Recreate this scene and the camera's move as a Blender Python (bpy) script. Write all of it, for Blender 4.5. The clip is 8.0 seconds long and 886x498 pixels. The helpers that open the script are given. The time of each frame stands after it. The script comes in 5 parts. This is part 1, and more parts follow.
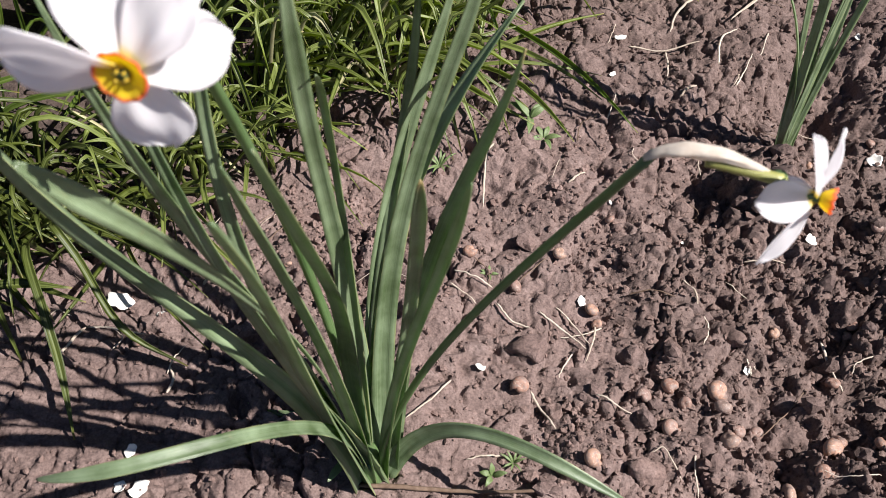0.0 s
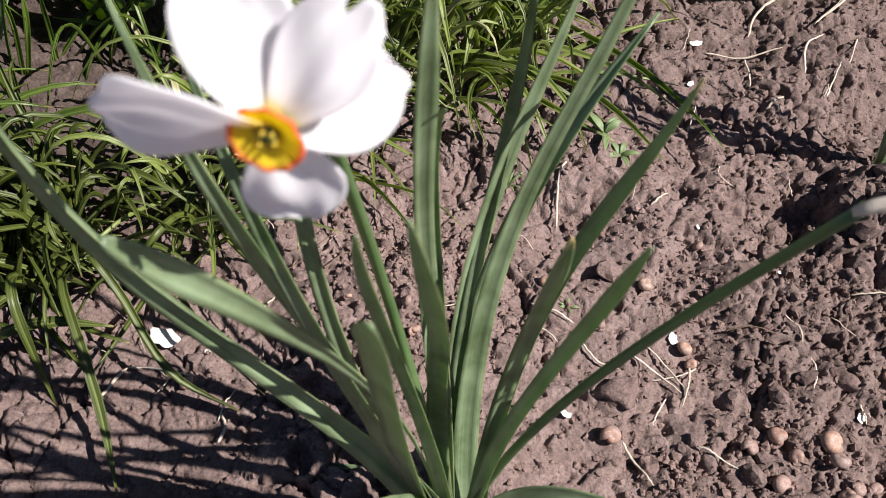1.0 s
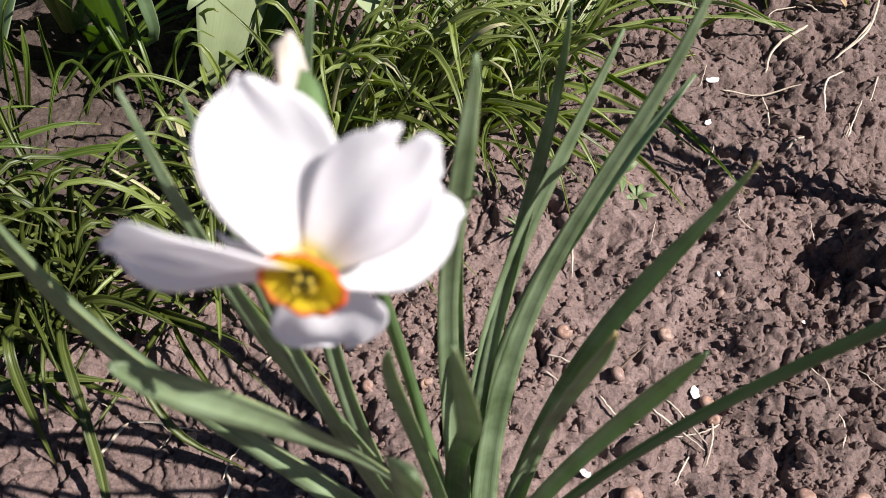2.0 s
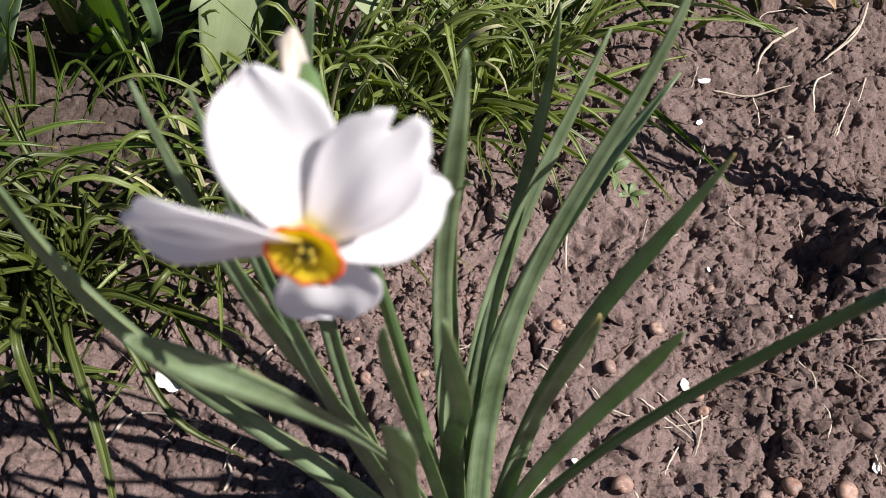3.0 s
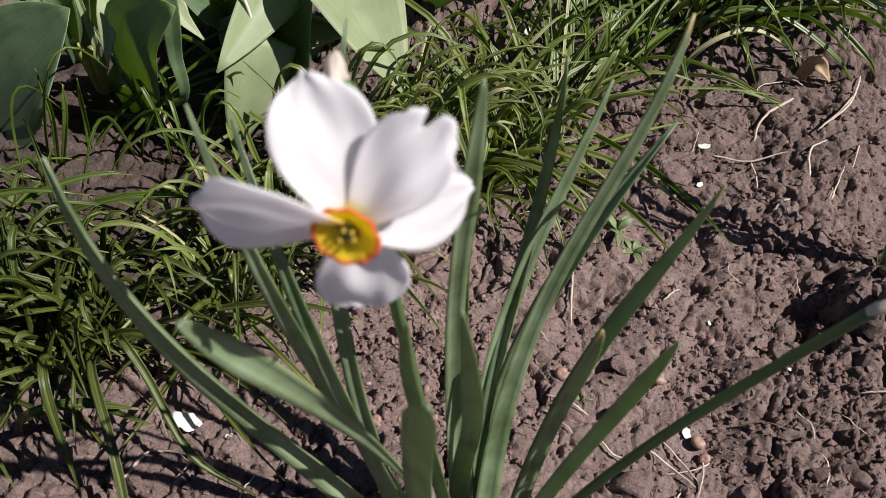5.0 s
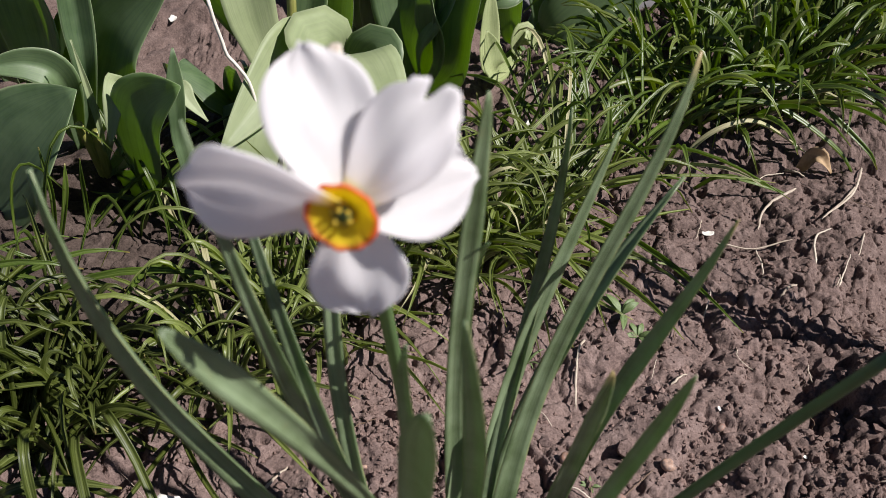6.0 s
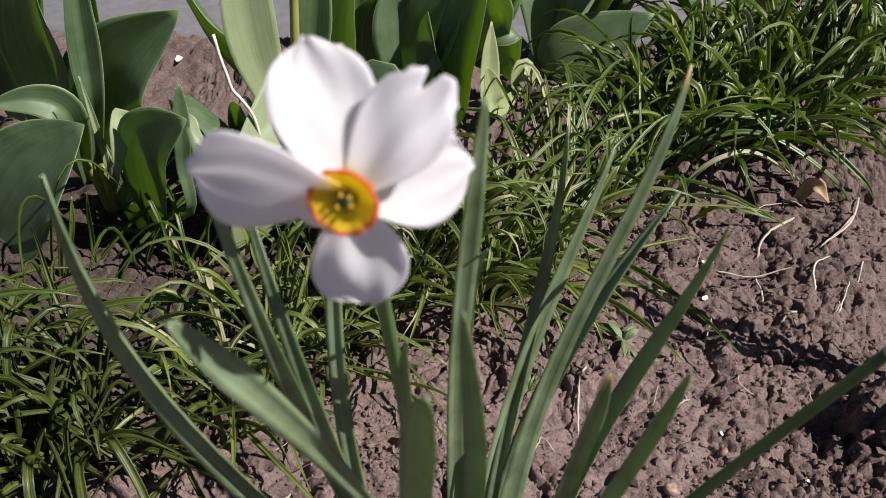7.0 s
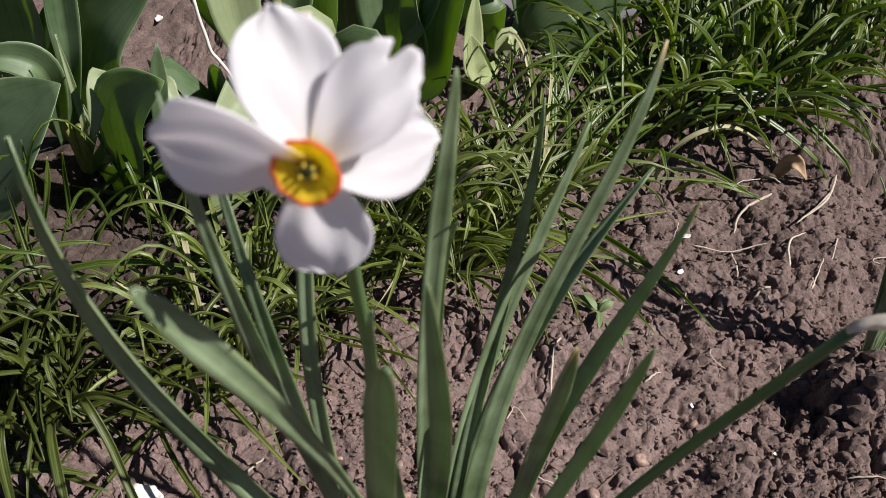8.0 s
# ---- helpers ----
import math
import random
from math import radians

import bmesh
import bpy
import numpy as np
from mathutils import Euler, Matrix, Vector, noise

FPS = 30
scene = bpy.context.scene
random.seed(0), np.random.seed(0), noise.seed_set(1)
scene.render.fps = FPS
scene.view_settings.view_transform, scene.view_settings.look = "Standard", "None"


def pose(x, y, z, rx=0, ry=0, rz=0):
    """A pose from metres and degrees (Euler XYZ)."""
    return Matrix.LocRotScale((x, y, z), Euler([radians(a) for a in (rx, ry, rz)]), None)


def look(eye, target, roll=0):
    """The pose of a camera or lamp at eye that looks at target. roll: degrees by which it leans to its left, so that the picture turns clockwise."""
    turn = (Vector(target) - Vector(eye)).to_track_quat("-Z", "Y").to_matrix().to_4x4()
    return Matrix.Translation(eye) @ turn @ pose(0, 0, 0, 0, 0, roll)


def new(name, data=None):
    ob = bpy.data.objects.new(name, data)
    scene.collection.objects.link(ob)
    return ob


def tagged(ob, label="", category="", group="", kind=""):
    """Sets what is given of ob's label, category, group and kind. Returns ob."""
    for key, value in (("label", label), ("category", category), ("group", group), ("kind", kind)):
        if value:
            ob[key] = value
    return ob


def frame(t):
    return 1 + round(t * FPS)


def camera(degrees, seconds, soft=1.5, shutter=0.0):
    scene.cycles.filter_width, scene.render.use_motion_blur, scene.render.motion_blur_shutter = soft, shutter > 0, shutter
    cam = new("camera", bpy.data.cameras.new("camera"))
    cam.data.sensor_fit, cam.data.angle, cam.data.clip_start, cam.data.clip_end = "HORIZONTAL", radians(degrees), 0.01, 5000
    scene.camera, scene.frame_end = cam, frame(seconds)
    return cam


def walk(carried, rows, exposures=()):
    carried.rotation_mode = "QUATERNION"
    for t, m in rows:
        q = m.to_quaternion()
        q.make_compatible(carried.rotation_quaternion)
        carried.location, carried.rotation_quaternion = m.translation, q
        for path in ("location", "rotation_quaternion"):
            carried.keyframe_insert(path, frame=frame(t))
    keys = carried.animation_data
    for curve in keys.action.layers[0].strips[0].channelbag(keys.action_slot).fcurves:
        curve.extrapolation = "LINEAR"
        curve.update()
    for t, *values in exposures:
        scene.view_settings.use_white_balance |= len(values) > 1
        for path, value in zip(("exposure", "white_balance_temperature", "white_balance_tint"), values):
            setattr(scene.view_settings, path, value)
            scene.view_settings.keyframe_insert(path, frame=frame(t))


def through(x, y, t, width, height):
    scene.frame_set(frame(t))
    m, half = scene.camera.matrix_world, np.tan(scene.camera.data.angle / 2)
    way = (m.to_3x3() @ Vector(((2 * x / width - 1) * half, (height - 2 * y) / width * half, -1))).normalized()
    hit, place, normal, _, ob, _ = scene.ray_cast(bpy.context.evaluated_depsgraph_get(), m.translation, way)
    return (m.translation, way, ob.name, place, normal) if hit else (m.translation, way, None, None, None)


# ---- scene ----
cam = camera(52.0, 8.0, soft=0.6)
# a small open lens focused on the soil: the near flower stays soft
cam.data.dof.use_dof, cam.data.dof.focus_distance, cam.data.dof.aperture_fstop = True, 0.62, 23.0
PATH = [
    (0, (0.04374, 0.03029, 0.48115), (0.01760, 0.63745, -0.31300), -1.009),
    (0.5, (0.01361, 0.04919, 0.46973), (-0.02076, 0.65951, -0.32168), -0.907),
    (1, (0.00004, 0.07833, 0.45190), (-0.02927, 0.68060, -0.34585), -1.210),
    (1.2, (-0.00100, 0.08700, 0.44400), (-0.05300, 1.29300, -1.15100), -0.900),
    (1.5, (-0.00065, 0.09713, 0.44132), (-0.02759, 0.69993, -0.35612), -1.254),
    (1.8, (-0.01150, 0.10700, 0.45000), (-0.04000, 1.31300, -1.14800), -0.200),
    (2, (-0.00995, 0.10556, 0.45045), (-0.03646, 0.71786, -0.33973), -0.809),
    (2.2, (-0.00800, 0.09600, 0.44500), (-0.06500, 1.34500, -1.11600), -1.300),
    (3.3, (-0.00800, 0.09300, 0.46200), (-0.05900, 1.31500, -1.12100), -0.400),
    (3.5, (-0.00669, 0.09076, 0.46276), (-0.03573, 0.70021, -0.32954), -0.578),
    (4, (-0.00681, 0.08679, 0.46429), (-0.03640, 0.69750, -0.32700), -0.510),
    (4.5, (-0.00719, 0.07616, 0.46307), (-0.02713, 0.69011, -0.32602), 0.568),
    (4.7, (-0.00793, 0.07117, 0.45919), (-0.02890, 0.69342, -0.32335), 0.586),
    (4.9, (-0.00994, 0.06968, 0.45837), (-0.03727, 0.72249, -0.29866), 0.519),
    (5, (-0.01006, 0.06762, 0.46457), (-0.04354, 0.74670, -0.26874), -0.091),
    (5.2, (-0.01058, 0.06406, 0.47277), (-0.04599, 0.77786, -0.22669), 0.358),
    (6.3, (-0.00888, 0.05846, 0.43280), (-0.05065, 0.84491, -0.18344), 0.293),
    (6.5, (-0.00718, 0.05586, 0.43352), (-0.05391, 0.85496, -0.16587), -0.208),
    (7, (-0.00830, 0.04864, 0.43577), (-0.05229, 0.84512, -0.16729), -0.155),
    (7.5, (-0.00624, 0.05153, 0.43751), (-0.04239, 0.83782, -0.17929), 0.194),
    (8, (-0.00470, 0.04926, 0.43673), (-0.02862, 0.82463, -0.19432), 1.909),
]
walk(cam, [(t, look(eye, target, roll)) for t, eye, target, roll in PATH], exposures=[(0.0, 1.00), (1.5, 1.06), (2.2, 0.96), (3.5, 0.76), (4.0, 0.66), (4.5, 0.58), (5.0, 0.56), (6.5, 0.58), (8.0, 0.54)])

# ---- world and sun ----
SUN_EL, SUN_TO = radians(47), Vector((-0.97, 0.24, 0)).normalized()
sun_dir = Vector((SUN_TO.x * math.cos(SUN_EL), SUN_TO.y * math.cos(SUN_EL), -math.sin(SUN_EL)))
world = bpy.data.worlds.new("garden_sky")
scene.world = world
world.use_nodes = True
wn = world.node_tree.nodes
sky = wn.new("ShaderNodeTexSky")
sky.sky_type, sky.sun_disc, sky.sun_elevation = "NISHITA", False, SUN_EL
sky.sun_rotation = math.atan2(-SUN_TO.x, -SUN_TO.y)
sky.air_density, sky.dust_density = 0.4, 0.2
world.node_tree.links.new(sky.outputs[0], wn["Background"].inputs[0])
wn["Background"].inputs[1].default_value = 0.05
sun = new("sun", bpy.data.lights.new("sun", "SUN"))
sun.data.energy, sun.data.angle, sun.data.color = 5.0, radians(0.53), (1.0, 0.955, 0.925)
sun.rotation_mode = "QUATERNION"
sun.rotation_quaternion = sun_dir.to_track_quat("-Z", "Y")
sun.location = (2, -0.5, 3)


# ---- materials ----
def graph(name):
    m = bpy.data.materials.new(name)
    m.use_nodes = True
    return m, m.node_tree.nodes, m.node_tree.links, m.node_tree.nodes["Principled BSDF"]


def node(nodes, kind, **inputs):
    n = nodes.new("ShaderNode" + kind)
    for key, value in inputs.items():
        n.inputs[key.replace("_", " ")].default_value = value
    return n


def ramp(nodes, links, source, stops):
    r = nodes.new("ShaderNodeValToRGB")
    e = r.color_ramp.elements
    while len(e) < len(stops):
        e.new(0.5)
    for k, (at, col) in enumerate(stops):
        e[k].position, e[k].color = at, (*col, 1)
    links.new(source, r.inputs[0])
    return r.outputs[0]


def mixed(nodes, links, a, b, fac, mode="MIX"):
    m = nodes.new("ShaderNodeMix")
    m.data_type, m.blend_type = "RGBA", mode
    for sock, v in ((m.inputs[0], fac), (m.inputs[6], a), (m.inputs[7], b)):
        if isinstance(v, bpy.types.NodeSocket):
            links.new(v, sock)
        else:
            sock.default_value = (*v, 1) if isinstance(v, tuple) else v
    return m.outputs[2]


def math_node(nodes, links, op, a, b=0.0):
    m = nodes.new("ShaderNodeMath")
    m.operation = op
    for sock, v in zip(m.inputs, (a, b)):
        if isinstance(v, bpy.types.NodeSocket):
            links.new(v, sock)
        else:
            sock.default_value = v
    return m.outputs[0]


def bumped(nodes, links, bsdf, height, strength, distance):
    b = node(nodes, "Bump", Strength=strength, Distance=distance)
    links.new(height, b.inputs["Height"])
    links.new(b.outputs[0], bsdf.inputs["Normal"])
    return b.outputs[0]


def soil_material(name, dark=0.0):
    m, n, l, bsdf = graph(name)
    pos = n.new("ShaderNodeNewGeometry").outputs["Position"]
    big = node(n, "TexNoise", Scale=9.0, Detail=3.0, Roughness=0.55)
    mid = node(n, "TexNoise", Scale=70.0, Detail=6.0, Roughness=0.65)
    fine = node(n, "TexNoise", Scale=650.0, Detail=4.0, Roughness=0.7)
    for t in (big, mid, fine):
        l.new(pos, t.inputs["Vector"])
    tone = ramp(n, l, mid.outputs[0], [(0.26, (0.128, 0.088, 0.079)), (0.5, (0.182, 0.128, 0.115)), (0.74, (0.243, 0.178, 0.163))])
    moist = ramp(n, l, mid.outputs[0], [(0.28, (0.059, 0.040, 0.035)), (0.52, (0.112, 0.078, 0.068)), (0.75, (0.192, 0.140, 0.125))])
    wet_shaded = ramp(n, l, mid.outputs[0], [(0.28, (0.036, 0.025, 0.021)), (0.52, (0.070, 0.050, 0.042)), (0.75, (0.124, 0.092, 0.080))])
    # the dug, moister earth lies to the right of the dry crust
    sep = n.new("ShaderNodeSeparateXYZ")
    l.new(pos, sep.inputs[0])
    edge = math_node(n, l, "ADD", sep.outputs[0], math_node(n, l, "MULTIPLY", big.outputs[0], 0.32))
    depth = math_node(n, l, "ADD", sep.outputs[1], math_node(n, l, "MULTIPLY", big.outputs[0], 0.12))
    where, until = n.new("ShaderNodeMapRange"), n.new("ShaderNodeMapRange")
    where.inputs[1].default_value, where.inputs[2].default_value = 0.31, 0.47
    until.inputs[1].default_value, until.inputs[2].default_value = 0.74, 0.46
    l.new(edge, where.inputs[0])
    l.new(depth, until.inputs[0])
    away = n.new("ShaderNodeVectorMath")
    away.operation = "DISTANCE"
    l.new(pos, away.inputs[0])
    away.inputs[1].default_value = (0.0, 0.5, 0.0)
    near = n.new("ShaderNodeMapRange")
    near.inputs[1].default_value, near.inputs[2].default_value = 0.85, 0.60
    l.new(away.outputs["Value"], near.inputs[0])
    wide = node(n, "TexNoise", Scale=1.7, Detail=5.0, Roughness=0.6)
    l.new(pos, wide.inputs["Vector"])
    far_moist = math_node(n, l, "MULTIPLY", ramp(n, l, wide.outputs[0], [(0.42, (0, 0, 0)), (0.62, (1, 1, 1))]), math_node(n, l, "SUBTRACT", 1.0, near.outputs[0]))
    col = mixed(n, l, tone, moist, far_moist)
    behind = n.new("ShaderNodeMapRange")
    behind.inputs[1].default_value, behind.inputs[2].default_value, behind.inputs[4].default_value = 0.53, 0.66, 0.6
    l.new(depth, behind.inputs[0])
    col = mixed(n, l, col, moist, math_node(n, l, "MULTIPLY", near.outputs[0], math_node(n, l, "MAXIMUM", behind.outputs[0], math_node(n, l, "MULTIPLY", where.outputs[0], until.outputs[0]))))
    # half-dried earth in front of the grass, with some of its shade painted in
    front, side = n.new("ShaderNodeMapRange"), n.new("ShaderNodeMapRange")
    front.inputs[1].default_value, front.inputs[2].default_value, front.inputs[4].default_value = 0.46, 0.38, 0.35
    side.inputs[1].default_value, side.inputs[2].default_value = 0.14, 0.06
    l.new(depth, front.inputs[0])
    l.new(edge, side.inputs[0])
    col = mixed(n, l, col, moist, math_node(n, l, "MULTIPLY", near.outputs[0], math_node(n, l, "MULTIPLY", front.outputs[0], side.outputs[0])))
    # damp, settled earth under the tulips, darkened further to paint in the leaves' shade
    damp_shade, reach = n.new("ShaderNodeMapRange"), n.new("ShaderNodeMapRange")
    damp_shade.inputs[1].default_value, damp_shade.inputs[2].default_value = 0.07, -0.02
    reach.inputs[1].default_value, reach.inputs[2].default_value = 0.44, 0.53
    l.new(edge, damp_shade.inputs[0])
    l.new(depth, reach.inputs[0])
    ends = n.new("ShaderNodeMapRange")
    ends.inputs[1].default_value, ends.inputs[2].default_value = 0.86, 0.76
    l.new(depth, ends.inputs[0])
    col = mixed(n, l, col, wet_shaded, math_node(n, l, "MULTIPLY", near.outputs[0], math_node(n, l, "MULTIPLY", math_node(n, l, "MULTIPLY", damp_shade.outputs[0], ends.outputs[0]), reach.outputs[0])))
    grit = ramp(n, l, fine.outputs[0], [(0.3, (0.55, 0.53, 0.53)), (0.55, (1, 1, 1)), (0.74, (1.32, 1.3, 1.28))])
    col = mixed(n, l, col, grit, 1.0, "MULTIPLY")
    info = n.new("ShaderNodeObjectInfo")
    vary = ramp(n, l, info.outputs["Random"], [(0.0, (0.78, 0.78, 0.8)), (1.0, (1.12, 1.08, 1.05))])
    if dark:
        col = mixed(n, l, col, vary, 1.0, "MULTIPLY")
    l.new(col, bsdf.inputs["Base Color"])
    bsdf.inputs["Roughness"].default_value = 0.92
    bsdf.inputs["Specular IOR Level"].default_value = 0.25
    grain = node(n, "TexVoronoi", Scale=330.0)
    l.new(mixed(n, l, pos, fine.outputs[1], 0.0022, "ADD"), grain.inputs["Vector"])
    both = mixed(n, l, mid.outputs[0], fine.outputs[0], 0.5)
    both = mixed(n, l, both, grain.outputs["Distance"], 0.22)
    bumped(n, l, bsdf, both, 1.0, 0.0019)
    return m


def leaf_material(name, lo, hi, vein, translucent=0.3, rough=0.42, streaks=60.0, tip=None, bloom=0.0, midrib=0.0, through=(0.58, 0.84, 0.11), grain=0.45, worn=0.0, hem=0.0, shine=0.6):
    """A leaf: streaks along it, patches, a paler middle, light that comes through. u runs across, v along."""
    m, n, l, bsdf = graph(name)
    uv = n.new("ShaderNodeUVMap").outputs[0]
    pos = n.new("ShaderNodeNewGeometry").outputs["Position"]
    sep = n.new("ShaderNodeSeparateXYZ")
    l.new(uv, sep.inputs[0])
    stretch = n.new("ShaderNodeMapping")
    stretch.inputs["Scale"].default_value = (streaks, 2.5, 1)
    l.new(uv, stretch.inputs[0])
    lines = node(n, "TexNoise", Scale=1.0, Detail=3.0, Roughness=0.6)
    l.new(stretch.outputs[0], lines.inputs["Vector"])
    patch = node(n, "TexNoise", Scale=45.0, Detail=4.0, Roughness=0.6)
    l.new(pos, patch.inputs["Vector"])
    info = n.new("ShaderNodeObjectInfo")
    isle = n.new("ShaderNodeNewGeometry").outputs["Random Per Island"]
    pick = math_node(n, l, "ADD", math_node(n, l, "MULTIPLY", patch.outputs[0], 0.6), math_node(n, l, "ADD", math_node(n, l, "MULTIPLY", isle, 0.32), math_node(n, l, "MULTIPLY", info.outputs["Random"], 0.18)))
    col = ramp(n, l, pick, [(0.32, lo), (0.76, hi)])
    col = mixed(n, l, col, vein, math_node(n, l, "MULTIPLY", ramp(n, l, lines.outputs[0], [(0.45, (0, 0, 0)), (0.7, (1, 1, 1))]), grain))
    col = mixed(n, l, col, (0.45, 0.5, 0.4), math_node(n, l, "MULTIPLY", ramp(n, l, lines.outputs[0], [(0.32, (1, 1, 1)), (0.5, (0, 0, 0))]), 1.3 * grain), "MULTIPLY")
    if midrib:
        off = math_node(n, l, "ABSOLUTE", math_node(n, l, "SUBTRACT", sep.outputs[0], 0.5))
        rib = ramp(n, l, off, [(0.03, (1, 1, 1)), (0.11, (0, 0, 0))])
        col = mixed(n, l, col, vein, math_node(n, l, "MULTIPLY", rib, midrib))
    if bloom:
        off = math_node(n, l, "ABSOLUTE", math_node(n, l, "SUBTRACT", sep.outputs[0], 0.5))
        col = mixed(n, l, col, (0.35, 0.44, 0.30), math_node(n, l, "MULTIPLY", ramp(n, l, patch.outputs[0], [(0.35, (0, 0, 0)), (0.7, (1, 1, 1))]), bloom))
    if worn:
        side = math_node(n, l, "ABSOLUTE", math_node(n, l, "SUBTRACT", sep.outputs[0], 0.5))
        rim = math_node(n, l, "MULTIPLY", ramp(n, l, side, [(0.44, (0, 0, 0)), (0.485, (1, 1, 1))]), ramp(n, l, patch.outputs[0], [(0.42, (0, 0, 0)), (0.62, (1, 1, 1))]))
        col = mixed(n, l, col, (0.36, 0.31, 0.10), math_node(n, l, "MULTIPLY", rim, worn))
        blotch = node(n, "TexNoise", Scale=160.0, Detail=3.0, Roughness=0.6)
        l.new(pos, blotch.inputs["Vector"])
        col = mixed(n, l, col, (0.30, 0.28, 0.15), math_node(n, l, "MULTIPLY", ramp(n, l, blotch.outputs[0], [(0.64, (0, 0, 0)), (0.72, (1, 1, 1))]), 0.5 * worn))
    if hem:
        far = math_node(n, l, "ABSOLUTE", math_node(n, l, "SUBTRACT", sep.outputs[0], 0.5))
        col = mixed(n, l, col, (0.46, 0.52, 0.32), math_node(n, l, "MULTIPLY", ramp(n, l, far, [(0.475, (0, 0, 0)), (0.492, (1, 1, 1))]), hem))
    if tip:
        end = ramp(n, l, sep.outputs[1], [(0.968, (0, 0, 0)), (0.995, (1, 1, 1))])
        col = mixed(n, l, col, tip, math_node(n, l, "MULTIPLY", end, 0.85))
    l.new(col, bsdf.inputs["Base Color"])
    bsdf.inputs["Roughness"].default_value = rough
    bsdf.inputs["Specular IOR Level"].default_value = shine
    nrm = bumped(n, l, bsdf, lines.outputs[0], 0.35, 0.0006)
    back = n.new("ShaderNodeBsdfTranslucent")
    glow = ramp(n, l, pick, [(0.2, tuple(0.72 * c for c in through)), (0.8, through)])
    glow = mixed(n, l, glow, (0.55, 0.6, 0.5), math_node(n, l, "MULTIPLY", ramp(n, l, lines.outputs[0], [(0.35, (1, 1, 1)), (0.6, (0, 0, 0))]), 0.5), "MULTIPLY")
    l.new(glow, back.inputs[0])
    mix = n.new("ShaderNodeMixShader")
    mix.inputs[0].default_value = translucent
    l.new(bsdf.outputs[0], mix.inputs[1])
    l.new(back.outputs[0], mix.inputs[2])
    l.new(mix.outputs[0], n["Material Output"].inputs[0])
    return m


def plain(name, lo, hi, scale=200.0, rough=0.6, bump=0.4, translucent=0.0):
    m, n, l, bsdf = graph(name)
    pos = n.new("ShaderNodeTexCoord").outputs["Object"]
    t = node(n, "TexNoise", Scale=scale, Detail=5.0, Roughness=0.65)
    l.new(pos, t.inputs["Vector"])
    info = n.new("ShaderNodeObjectInfo")
    pick = math_node(n, l, "ADD", math_node(n, l, "MULTIPLY", t.outputs[0], 0.75), math_node(n, l, "MULTIPLY", info.outputs["Random"], 0.25))
    col = ramp(n, l, pick, [(0.3, lo), (0.75, hi)])
    l.new(col, bsdf.inputs["Base Color"])
    bsdf.inputs["Roughness"].default_value = rough
    bsdf.inputs["Specular IOR Level"].default_value = 0.35
    bumped(n, l, bsdf, t.outputs[0], bump, 0.0006)
    if translucent:
        back = n.new("ShaderNodeBsdfTranslucent")
        l.new(col, back.inputs[0])
        mix = n.new("ShaderNodeMixShader")
        mix.inputs[0].default_value = translucent
        l.new(bsdf.outputs[0], mix.inputs[1])
        l.new(back.outputs[0], mix.inputs[2])
        l.new(mix.outputs[0], n["Material Output"].inputs[0])
    return m


def corona_material():
    """Green throat, yellow cup, orange-red frilled rim: v runs from the throat to the rim."""
    m, n, l, bsdf = graph("corona_yellow_red")
    uv = n.new("ShaderNodeUVMap").outputs[0]
    sep = n.new("ShaderNodeSeparateXYZ")
    l.new(uv, sep.inputs[0])
    t = node(n, "TexNoise", Scale=900.0, Detail=3.0)
    l.new(n.new("ShaderNodeNewGeometry").outputs["Position"], t.inputs["Vector"])
    v = math_node(n, l, "ADD", sep.outputs[1], math_node(n, l, "MULTIPLY", math_node(n, l, "SUBTRACT", t.outputs[0], 0.5), 0.12))
    col = ramp(n, l, v, [(0.0, (0.42, 0.30, 0.02)), (0.12, (0.74, 0.58, 0.02)), (0.24, (0.98, 0.86, 0.04)), (0.78, (0.98, 0.78, 0.05)), (0.90, (0.97, 0.36, 0.09)), (1.0, (0.95, 0.24, 0.13))])
    l.new(col, bsdf.inputs["Base Color"])
    bsdf.inputs["Roughness"].default_value = 0.5
    back = n.new("ShaderNodeBsdfTranslucent")
    l.new(col, back.inputs[0])
    mix = n.new("ShaderNodeMixShader")
    mix.inputs[0].default_value = 0.60
    l.new(bsdf.outputs[0], mix.inputs[1])
    l.new(back.outputs[0], mix.inputs[2])
    l.new(mix.outputs[0], n["Material Output"].inputs[0])
    return m


def petal_material():
    m, n, l, bsdf = graph("petal_white")
    uv = n.new("ShaderNodeUVMap").outputs[0]
    sep = n.new("ShaderNodeSeparateXYZ")
    l.new(uv, sep.inputs[0])
    mp = n.new("ShaderNodeMapping")
    mp.inputs["Scale"].default_value = (34, 2.2, 1)
    l.new(uv, mp.inputs[0])
    lines = node(n, "TexNoise", Scale=1.0, Detail=3.0, Roughness=0.6)
    l.new(mp.outputs[0], lines.inputs["Vector"])
    col = ramp(n, l, lines.outputs[0], [(0.3, (0.93, 0.905, 0.915)), (0.7, (0.96, 0.94, 0.95))])
    col = mixed(n, l, (0.85, 0.72, 0.16), col, ramp(n, l, sep.outputs[1], [(0.08, (0, 0, 0)), (0.17, (1, 1, 1))]))
    l.new(col, bsdf.inputs["Base Color"])
    bsdf.inputs["Roughness"].default_value = 0.55
    bsdf.inputs["Specular IOR Level"].default_value = 0.3
    bumped(n, l, bsdf, lines.outputs[0], 0.22, 0.0006)
    back = n.new("ShaderNodeBsdfTranslucent")
    l.new(col, back.inputs[0])
    mix = n.new("ShaderNodeMixShader")
    mix.inputs[0].default_value = 0.58
    l.new(bsdf.outputs[0], mix.inputs[1])
    l.new(back.outputs[0], mix.inputs[2])
    l.new(mix.outputs[0], n["Material Output"].inputs[0])
    return m


